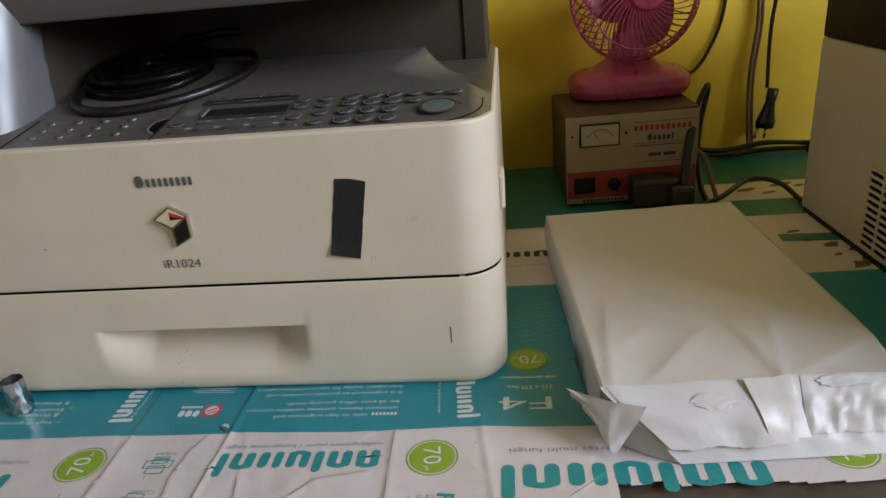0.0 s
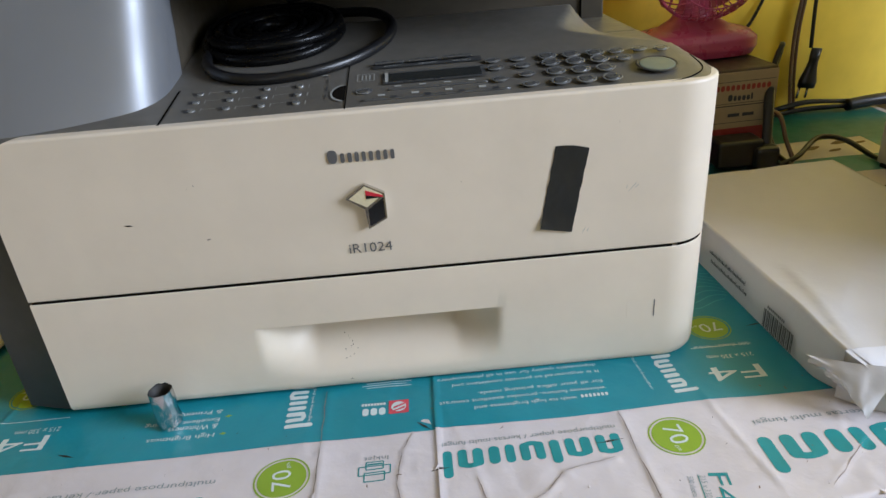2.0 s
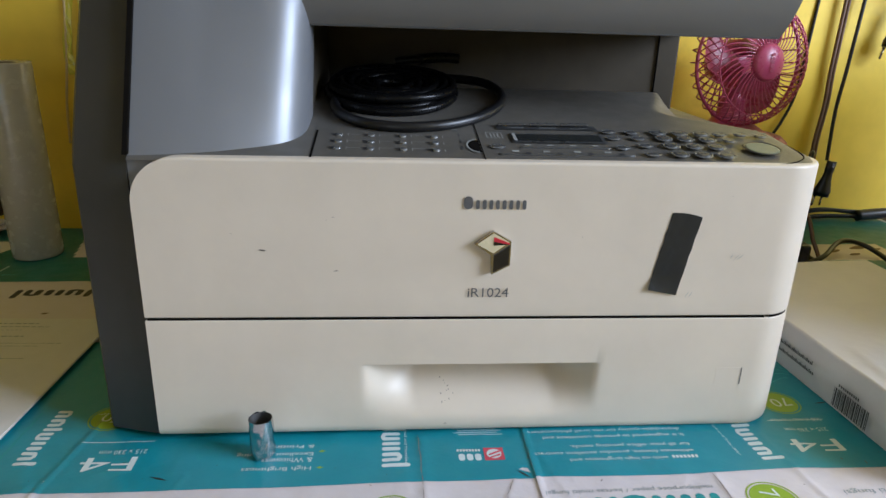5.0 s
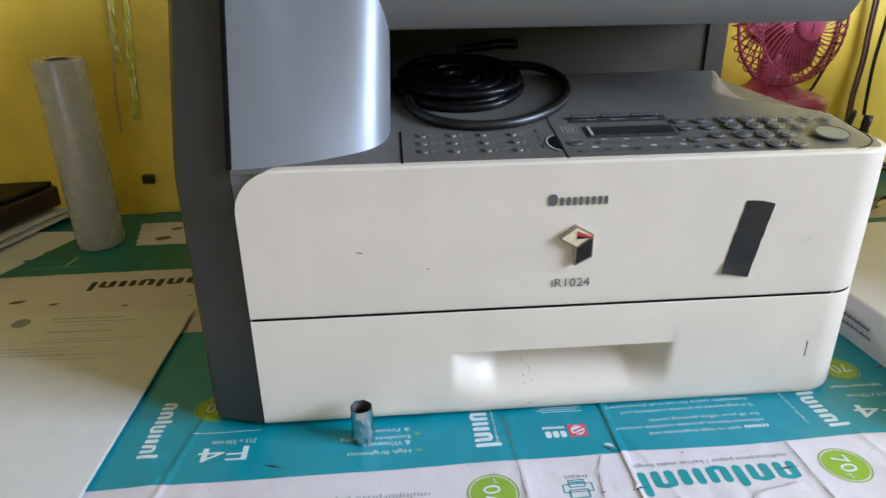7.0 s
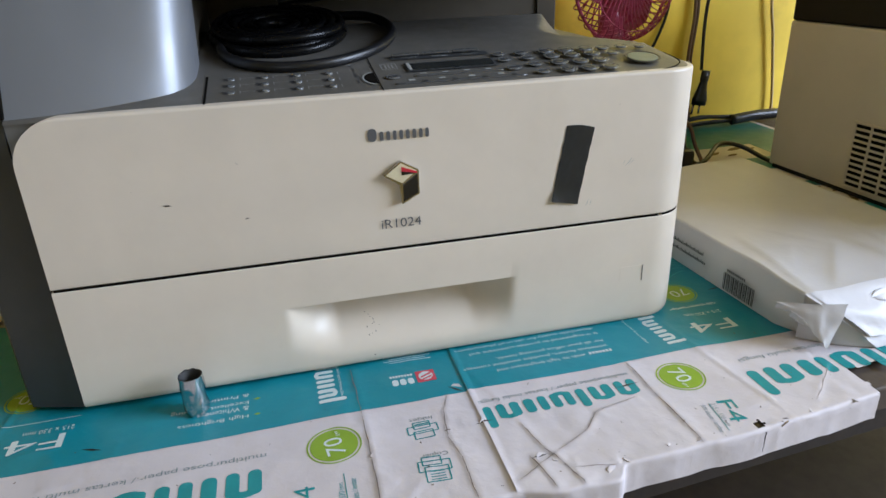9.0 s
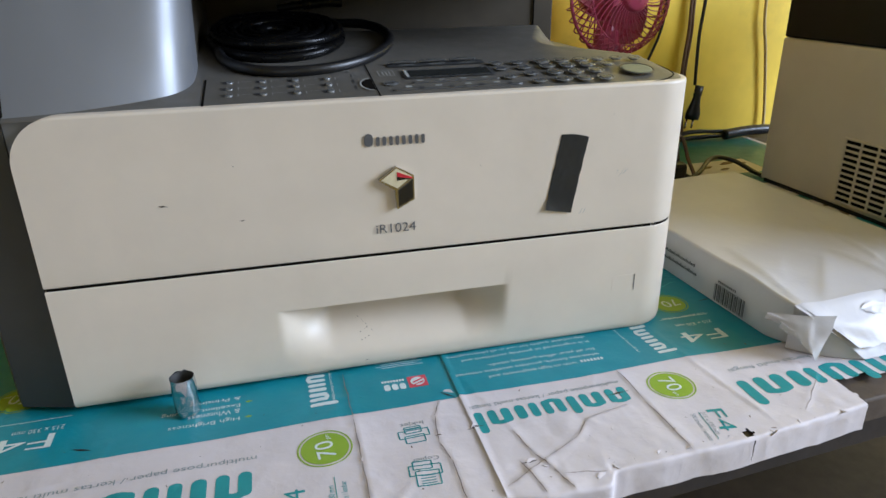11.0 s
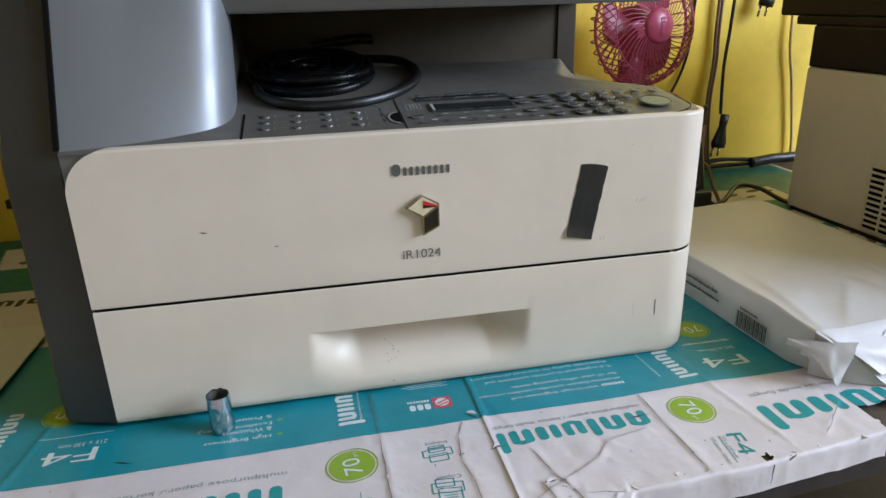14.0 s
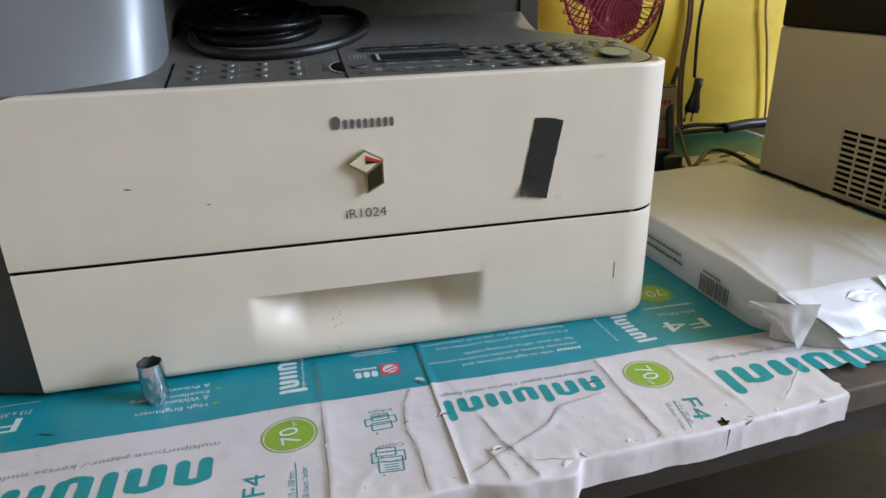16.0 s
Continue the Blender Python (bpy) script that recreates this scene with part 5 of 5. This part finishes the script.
# ---- voltage stabilizer ----
stab = thing("voltage_stabilizer", "old brown steel voltage stabilizer with cream and red front", "stabilizer")
stab.matrix_world = Matrix.Translation((0.609, 0.411, 0.0025)) @ pose(0, 0, 0, 0, 0, 2.5)
SW, SD, SH = 0.175, 0.155, 0.128
part("case", box(-0.0015, SW + 0.0015, 0.0015, SD, 0.004, SH, 0.003), STAB, stab, "brown painted steel case")
part("front_panel", box(0, SW, -0.001, 0.0015, 0.004, SH - 0.003, 0.0008), STABFACE, stab, "cream front panel")
part("red_strip", box(0.0015, SW - 0.0015, -0.0016, -0.0009, 0.012, 0.050), STABRED, stab, "red printed strip")
METERFACE = mat("yellowed_meter_face", (0.36, 0.32, 0.22), 0.3)
part("meter_frame", box(0.018, 0.071, -0.005, -0.001, 0.085, 0.116, 0.001), BLACKP, stab)
part("meter_glass", box(0.020, 0.069, -0.0056, -0.005, 0.087, 0.114), METERFACE, stab, "pale meter face")
part("meter_scale", tube([(0.027, -0.006, 0.098), (0.036, -0.006, 0.106), (0.045, -0.006, 0.1085), (0.054, -0.006, 0.106), (0.063, -0.006, 0.098)], 0.0005, 6), BLACKINK, stab)
part("needle", tube([(0.045, -0.006, 0.090), (0.037, -0.006, 0.104)], 0.0004, 6), BLACKINK, stab)
for x in (0.0085, 0.080):
    part("screw", lathe([(0, 0), (0.0018, 0), (0.0014, 0.001), (0, 0.0012)], 12, m=Matrix.Translation((x, -0.001, 0.1)) @ pose(0, 0, 0, 90)), BLACKP, stab)
part("switch", box(0.010, 0.038, -0.006, -0.0015, 0.020, 0.042, 0.002), BLACKP, stab, "black rocker switch")
part("fuse_cap", lathe([(0, 0), (0.008, 0), (0.008, 0.006), (0.005, 0.008), (0, 0.008)], 20, m=Matrix.Translation((0.064, -0.0016, 0.031)) @ pose(0, 0, 0, 90)), BLACKP, stab, smooth=True)
stab_lay = lambda x, z: (lambda u, v: Vector((x + u, -0.0014, z + v)))
shapes(bars_word([0.0052] * 11, [0.0075] * 11, 0.0018), stab_lay(0.090, 0.1010), STABRED, stab, "brand_mark")
shapes(bars_word([0.0062, 0.0042, 0.0048, 0.0048, 0.0046, 0.0026], [0.0090, 0.0072, 0.0068, 0.0068, 0.0068, 0.0090], 0.0014), stab_lay(0.108, 0.0870), BLACKINK, stab, "brand_mark")
shapes([rect(0, 0, 0.080, 0.0007), rect(0, -0.0035, 0.075, -0.0022), rect(0, -0.026, 0.083, -0.0253), rect(0.02, -0.018, 0.036, -0.0135), rect(0.04, -0.018, 0.056, -0.0135)], stab_lay(0.090, 0.0835), BLACKINK, stab, "printed_line")
shapes([rect(0, 0, 0.083, 0.0007)], stab_lay(0.089, 0.1125), BLACKINK, stab, "printed_line")
shapes(bars_word([0.0038] * 12, [0.0045] * 12, 0.001), stab_lay(0.022, 0.0055), BLACKINK, stab, "printed_line")
for x in (0.01, 0.16):
    for y in (0.015, 0.14):
        part("foot", lathe([(0, -0.001), (0.007, -0.001), (0.007, 0.0045), (0, 0.0045)], 14, m=Matrix.Translation((x, y, 0))), RUBBER, stab)

# black adapter plugged into it, with the cord going up and over
adapter = thing("power_plug", "black plug and cord in the stabilizer's socket", "plug", at=(-0.021, -0.030, 0))
part("plug_body", box(0.712, 0.772, 0.398, 0.437, 0.012, 0.048, 0.004), RUBBER, adapter)
part("plug_body", box(0.758, 0.790, 0.388, 0.428, 0.004, 0.040, 0.006), RUBBER, adapter)
part("plug_neck", tube([(0.778, 0.405, 0.030), (0.787, 0.428, 0.070), (0.797, 0.452, 0.100)], 0.0065, 12), RUBBER, adapter, smooth=True)
part("cord", tube([(0.796, 0.450, 0.095), (0.807, 0.466, 0.130), (0.820, 0.478, 0.150), (0.824, 0.488, 0.140), (0.818, 0.490, 0.100), (0.815, 0.485, 0.050), (0.815, 0.450, 0.012), (0.815, 0.405, 0.006)], 0.0037, 10), RUBBER, adapter, smooth=True)
cord = thing("power_cable", "black cord curving over the paper on the table", "cord", at=(-0.010, -0.020, 0))
part("cord", tube([(0.790, 0.400, 0.006), (0.820, 0.410, 0.012), (0.868, 0.448, 0.022), (0.905, 0.445, 0.016), (0.918, 0.405, 0.006), (0.9195, 0.380, 0.005)], 0.0036, 10), RUBBER, cord, smooth=True)
cord2 = thing("power_cable", "brown cord looping beside the stabilizer", "cord", at=(-0.020, -0.030, 0))
part("cord", tube([(0.800, 0.455, 0.070), (0.815, 0.450, 0.060), (0.822, 0.440, 0.030), (0.826, 0.425, 0.008), (0.812, 0.405, 0.006)], 0.0030, 8), BROWNCORD, cord2, smooth=True)
bundle = thing("cable_bundle", "bundle of black cables lying along the foot of the wall", "cable")
for k, (dy, dz) in enumerate(((0, 0), (-0.008, 0.002), (-0.004, 0.009), (0.004, 0.006))):
    part("cord", tube([(0.802, 0.580 + dy, 0.020 + dz), (0.87, 0.598 + dy, 0.006 + dz), (0.94, 0.606 + dy, 0.007 + dz + 0.002 * k), (1.01, 0.604 + dy, 0.008 + dz), (1.08, 0.606 + dy, 0.009 + dz), (1.16, 0.616 + dy, 0.011 + dz)], 0.0036, 8), RUBBER, bundle, smooth=True)
part("connector", tube([(1.00, 0.594, 0.012), (1.05, 0.598, 0.015), (1.10, 0.602, 0.014)], 0.0095, 12), RUBBER, bundle, smooth=True)

# ---- fan ----
fan = thing("desk_fan", "small pink plastic desk fan on top of the stabilizer", "fan", at=(0.009, 0.014, 0))
FC = Vector((0.706, 0.494, 0.272))
FR = 0.090


def base_place(u, v):
    a = 2 * math.pi * u
    ex = 3.2
    cx, sy = math.cos(a), math.sin(a)
    k = (abs(cx) ** ex + abs(sy) ** ex) ** (-1 / ex)
    prof = ((0.080, 0.0), (0.085, 0.010), (0.084, 0.022), (0.074, 0.031), (0.050, 0.037), (0.034, 0.048), (0.024, 0.064), (0.020, 0.085))
    t = v * (len(prof) - 1)
    i = min(int(t), len(prof) - 2)
    r = prof[i][0] + (prof[i + 1][0] - prof[i][0]) * (t - i)
    z = prof[i][1] + (prof[i + 1][1] - prof[i][1]) * (t - i)
    k = k + (1 - k) * smoothstep(0.45, 0.9, v)
    return (0.700 + r * k * cx, 0.515 + r * 0.66 * k * sy, 0.134 + z)


bm = grid(48, 28, base_place)
bmesh.ops.remove_doubles(bm, verts=bm.verts, dist=0.00005)
part("base", bm, PINK, fan, "pink flared base", True)
for x in (0.640, 0.760):
    part("foot", lathe([(0, 0), (0.009, 0), (0.009, 0.006), (0, 0.006)], 14, m=Matrix.Translation((x, 0.50, 0.1305))), RUBBER, fan)
FM = Matrix.Translation(FC) @ pose(0, 0, 0, 90 - 4, 0, 13)
part("motor", lathe([(0, -0.075), (0.026, -0.072), (0.034, -0.050), (0.034, -0.018), (0.0, -0.016)], 28, m=FM), PINK, fan, smooth=True)
part("neck", tube([(0.700, 0.515, 0.205), (0.702, 0.526, 0.235), FM @ Vector((0, 0, -0.045))], 0.016, 14), PINK, fan, smooth=True)


def blade(a0):
    def place(u, v):
        r = 0.016 + 0.062 * u
        a = a0 + radians(-12 + 92 * v * (0.55 + 0.45 * math.sin(math.pi * min(1, u * 0.9 + 0.1))))
        edge = 1 - 0.16 * (2 * v - 1) ** 4 * u
        return FM @ Vector((r * edge * math.cos(a), r * edge * math.sin(a), -0.006 + 0.022 * (v - 0.5)))
    return grid(12, 14, place)


for k in range(3):
    part("blade", blade(radians(35 + 120 * k)), PINKBLADE, fan, "translucent pink blade", True)
# front guard: spiral spokes inside, lattice rim outside
NS = 44
guard = part("front_guard", tube([FM @ Vector((0.0745 * math.cos(q), 0.0745 * math.sin(q), 0.0265)) for q in [2 * math.pi * i / 40 for i in range(40)]], 0.0011, 8, True, steps=2), PINK, fan, "pink wire guard", True)
part("guard_rim", tube([FM @ Vector((FR * math.cos(q), FR * math.sin(q), -0.004)) for q in [2 * math.pi * i / 40 for i in range(40)]], 0.0026, 8, True, steps=2), PINK, fan, smooth=True)
for k in range(NS):
    a = 2 * math.pi * k / NS
    pts = []
    for j in range(6):
        t = j / 5
        r = 0.020 + 0.055 * t
        pts.append(FM @ Vector((r * math.cos(a + 0.55 * t), r * math.sin(a + 0.55 * t), 0.034 - 0.008 * t * t)))
    part("spoke", tube(pts, 0.00085, 5, steps=2), PINK, guard, smooth=True)
for k in range(NS):
    for d in (1, -1):
        a = 2 * math.pi * k / NS + 0.55
        pts = []
        for j in range(6):
            t = j / 5
            r = 0.074 + (FR - 0.074) * math.sin(t * math.pi / 2)
            pts.append(FM @ Vector((r * math.cos(a + d * 0.30 * t), r * math.sin(a + d * 0.30 * t), 0.026 - 0.030 * (1 - math.cos(t * math.pi / 2)))))
        part("rim_wire", tube(pts, 0.00105, 5, steps=2), PINK, guard, smooth=True)
rear = part("rear_guard", lathe([(0.026, -0.047), (0.034, -0.0475), (0.034, -0.045), (0.026, -0.0445), (0.026, -0.047)], 24, m=FM), PINKDARK, fan, "dark pink rear guard", True)
for k in range(30):
    a = 2 * math.pi * k / 30
    part("spoke", tube([FM @ Vector((r * math.cos(a), r * math.sin(a), z)) for r, z in ((FR, -0.006), (FR * 0.93, -0.026), (FR * 0.6, -0.040), (0.03, -0.046))], 0.0012, 5, steps=3), PINKDARK, rear, smooth=True)
part("hub_cap", lathe([(0.0265, 0.030), (0.0265, 0.036), (0.022, 0.041), (0.0, 0.043)], 32, m=FM), PINK, fan, "pink round hub cap", True)
shapes(bars_word([0.0042] * 5, [0.0062] * 5, 0.0013), lambda u, v: FM @ Vector((0.003 + v - 0.006, u - 0.013, 0.0438)), PINKDARK, fan, "brand_mark")
part("cord", tube([(0.790, 0.560, 0.150), (0.812, 0.595, 0.140), (0.835, 0.606, 0.165), (0.855, 0.610, 0.215), (0.862, 0.612, 0.29), (0.872, 0.614, 0.45)], 0.0026, 8), RUBBER, fan, smooth=True)

# ---- cords hanging on the wall ----
plug = thing("hanging_plug", "black two-pin plug hanging on its cord in front of the wall", "plug")
part("cord", tube([(0.936, 0.612, 0.106), (0.934, 0.614, 0.19), (0.940, 0.616, 0.26), (0.950, 0.620, 0.40)], 0.0030, 8), RUBBER, plug, smooth=True)
part("plug_grip", lathe([(0, 0.062), (0.0085, 0.062), (0.0085, 0.045), (0.0075, 0.043), (0.0095, 0.030), (0.0150, 0.010), (0.0140, 0.0), (0, 0.0)], 16, m=Matrix.Translation((0.9365, 0.610, 0.043)) @ pose(0, 0, 0, 0, 8, 0) @ Matrix.Diagonal((1, 0.6, 1, 1))), RUBBER, plug, smooth=True)
for dx in (-0.0075, 0.0065):
    part("pin", lathe([(0, -0.019), (0.0020, -0.018), (0.0022, 0.0), (0, 0.0)], 10, m=Matrix.Translation((0.9335 + dx, 0.610, 0.0445)) @ pose(0, 0, 0, 0, 8, 0)), CHROME, plug, smooth=True)
plug2 = thing("hanging_plug", "black two-pin plug hanging high on the wall", "plug")
part("plug_grip", lathe([(0, 0.06), (0.0085, 0.06), (0.0095, 0.030), (0.0150, 0.010), (0.0140, 0.0), (0, 0.0)], 16, m=Matrix.Translation((1.002, 0.612, 0.292)) @ pose(0, 0, 0, 0, 12, 0) @ Matrix.Diagonal((1, 0.6, 1, 1))), RUBBER, plug2, smooth=True)
for dx in (-0.0075, 0.0065):
    part("pin", lathe([(0, -0.019), (0.0020, -0.018), (0.0022, 0.0), (0, 0.0)], 10, m=Matrix.Translation((1.000 + dx, 0.612, 0.293)) @ pose(0, 0, 0, 0, 12, 0)), CHROME, plug2, smooth=True)
part("cord", tube([(1.014, 0.614, 0.35), (1.02, 0.618, 0.42)], 0.003, 8), RUBBER, plug2, smooth=True)
for pts, m, label in (([(0.916, 0.610, 0.004), (0.912, 0.616, 0.06), (0.910, 0.618, 0.13), (0.916, 0.620, 0.20), (0.915, 0.620, 0.26), (0.918, 0.620, 0.42)], BROWNCORD, "brown cord hanging down the wall"),
                      ([(1.113, 0.630, 0.004), (1.110, 0.631, 0.05), (1.092, 0.630, 0.155), (1.076, 0.629, 0.235), (1.070, 0.629, 0.42)], GREYCORD, "pale grey cord hanging down the wall")):
    o = thing("wall_cable", label, "cord")
    part("cord", tube(pts, 0.0029, 8), m, o, smooth=True)
    if m is BROWNCORD:
        part("cord", tube([(x + 0.006, y, z) for x, y, z in pts], 0.0024, 8), BROWNCORD, o, smooth=True)

# ---- beige machine on the right side of the table ----
unit = thing("desktop_printer", "beige desktop printer with side air vent and black top", "printer")
BX, BY0, BY1 = 0.910, -0.115, 0.365
unit.matrix_world = Matrix.Translation((BX, 0.22, 0)) @ pose(0, 0, 0, 0, 0, 3.0) @ Matrix.Translation((-BX, -0.22, 0))
body = part("body", box(BX, BX + 0.42, BY0, BY1, 0.003, 0.214, 0.004, 3), BEIGE, unit, "beige plastic body")
# solid black strip paints the shade of the gap under the body
part("foot_strip", box(BX - 0.0015, BX + 0.30, BY0 + 0.01, BY1 - 0.01, 0.0005, 0.006, 0.001), BLACKP, unit, "black strip standing in for the shaded gap along the foot")
part("foot", box(BX + 0.02, BX + 0.05, BY0 + 0.03, BY0 + 0.06, 0.0, 0.004), RUBBER, unit)
part("foot", box(BX + 0.02, BX + 0.05, BY1 - 0.11, BY1 - 0.08, 0.0, 0.004), RUBBER, unit)
part("vent_recess", box(BX - 0.0006, BX + 0.0006, 0.095, 0.223, 0.012, 0.098), SEAM, unit, "dark vent opening")
for k in range(12):
    z = 0.012 + k * 0.0078
    part("slat", box(BX - 0.0032, BX - 0.0004, 0.093, 0.225, z - 0.0016, z + 0.0014, 0.0006, 1), BEIGE, unit)
for k in range(6):
    y = 0.095 + k * 0.0256
    bm = box(BX - 0.0024, BX - 0.0003, y - 0.0014, y + 0.0014, 0.010, 0.100)
    part("rib", bm, BEIGE, unit)
part("top_unit", box(BX - 0.001, BX + 0.42, BY0, 0.362, 0.2145, 0.272, 0.003), BLACKP, unit, "black plastic top")
part("top_tray", box(BX - 0.002, BX + 0.42, BY0, 0.396, 0.272, 0.284, 0.002), BLACKP, unit)
part("top_tray", box(BX - 0.003, BX + 0.42, BY0, 0.430, 0.284, 0.34, 0.003), BLACKP, unit)

# ---- left part of the table ----
docs = thing("document_pile", "stack of printed white sheets lying on the table", "paper")
docs.matrix_world = Matrix.Translation((-0.1165, 0.224, 0.0035)) @ pose(0, 0, 0, 0, 0, -2.2)
for k in range(4):
    dx, dy = 0.0012 * ((k * 7) % 3 - 1), 0.0012 * ((k * 5) % 3 - 1)
    part("page", box(-0.215 + dx, dx if k < 3 else 0.0, -0.33 + dy, dy, 0.0006 * k, 0.0006 * k + 0.0004), PAGES, docs)
doc_lay = lambda x, y: (lambda u, v: Vector((x - u, y - v, 0.0027)))
for r, (x, y, n, t) in enumerate(((-0.075, -0.014, 0.085, 0.0012), (-0.060, -0.022, 0.100, 0.0008), (-0.085, -0.030, 0.050, 0.0006), (-0.075, -0.044, 0.075, 0.0012), (-0.03, -0.060, 0.11, 0.0006), (-0.05, -0.066, 0.12, 0.0006), (-0.09, -0.078, 0.11, 0.0006), (-0.10, -0.084, 0.10, 0.0006), (-0.05, -0.092, 0.13, 0.0006), (-0.07, -0.100, 0.05, 0.0006), (-0.16, -0.104, 0.05, 0.0006), (-0.06, -0.120, 0.03, 0.0006), (-0.15, -0.122, 0.05, 0.0006), (-0.11, -0.09, 0.06, 0.0005))):
    shapes(bars_word([n / 14 * (0.6 + 0.5 * ((k * 13 + r * 5) % 5) / 4) for k in range(12)], [t * 1.6] * 12, 0.0015), doc_lay(x, y), GREYINK, docs, "printed_line")
shapes([circle_poly(0, 0, 0.010, 18)], doc_lay(-0.185, -0.022), GREYINK, docs, "printed_mark")
roll = thing("film_roll", "tall white roll of plastic film standing on end", "roll", at=(-0.303, 0.448, 0.002))
bm = lathe([(0.0155, 0.004), (0.0155, 0.258), (0.0305, 0.2595), (0.0315, 0.257), (0.0315, 0.003), (0.0305, 0.0), (0.0155, 0.0), (0.0155, 0.004)], 44)
for v in bm.verts:
    a = math.atan2(v.co.y, v.co.x)
    v.co.x *= 1 + 0.02 * math.sin(2 * a + v.co.z * 6)
part("film", bm, FILM, roll, "layers of milky plastic film", True)
part("core", lathe([(0.0125, 0.002), (0.0125, 0.2585), (0.0150, 0.2585), (0.0150, 0.002), (0.0125, 0.002)], 28), WOOD, roll, "brown cardboard core", True)
book = thing("document_folder", "dark brown folder with loose papers under it", "folder")
book.matrix_world = Matrix.Translation((-0.400, 0.575, 0.003)) @ pose(0, 0, 0, 0, 0, -20)
part("cover", box(-0.30, 0.0, -0.26, 0.02, 0.020, 0.052, 0.004, 3), COVER, book, "dark glossy cover")
part("cover", box(-0.30, -0.006, -0.255, 0.016, 0.052, 0.060, 0.003), BLACKP, book)
for k in range(5):
    part("page", box(-0.30, 0.004 + 0.008 * (k % 3), -0.262 - 0.012 * ((k * 2) % 4), 0.01, 0.003 * k, 0.003 * k + 0.0022), PAGES, book)
loose = thing("loose_paper", "loose white sheet sticking out under the folder", "paper")
bm = grid(10, 12, lambda u, v: (-0.62 + 0.262 * u - 0.06 * v + 0.02 * (1 - v), 0.50 - 0.19 * v + 0.04 * u * 0, 0.0030 + 0.006 * (1 - v) * (1 - u) + 0.002 * math.sin(u * 5)))
part("page", bm, PAGES, loose, smooth=True)

# things stuck on the wall
hook = thing("wall_bracket", "small brown block fixed low on the wall", "bracket")
part("block", box(-0.272, -0.254, wall_y(-0.26) - 0.012, wall_y(-0.26) - 0.001, 0.052, 0.066, 0.002), COVER, hook)
def tape_strip(pts, w, name, label):
    o = thing(name, label, "tape")
    n = len(pts) - 1
    def place(u, v):
        t = u * n
        i = min(int(t), n - 1)
        x = pts[i][0] + (pts[i + 1][0] - pts[i][0]) * (t - i)
        z = pts[i][1] + (pts[i + 1][1] - pts[i][1]) * (t - i)
        return (x + w * (v - 0.5) + 0.002 * noise.noise(Vector((z * 40, v, 3))), wall_y(x) - 0.0025 - 0.0035 * abs(noise.noise(Vector((z * 60, v * 3, 1)))), z)
    part("strip", grid(40, 4, place), TAPECLEAR, o, smooth=False)


tape_strip([(-0.262, 0.45), (-0.258, 0.37), (-0.275, 0.27), (-0.272, 0.235)], 0.012, "sticky_tape", "glossy yellowed tape strip holding a wire on the wall")
tape_strip([(-0.246, 0.45), (-0.240, 0.38), (-0.252, 0.27), (-0.262, 0.18), (-0.266, 0.150)], 0.011, "sticky_tape", "glossy yellowed tape strip peeling off the wall")
wire = thing("wall_wire", "thin grey wire hanging down the wall", "wire")
part("wire", tube([(-0.270, wall_y(-0.27) - 0.003, 0.45), (-0.268, wall_y(-0.27) - 0.003, 0.36), (-0.276, wall_y(-0.27) - 0.003, 0.27), (-0.287, wall_y(-0.28) - 0.004, 0.19), (-0.291, wall_y(-0.29) - 0.003, 0.135)], 0.0018, 8), GREYCORD, wire, smooth=True)
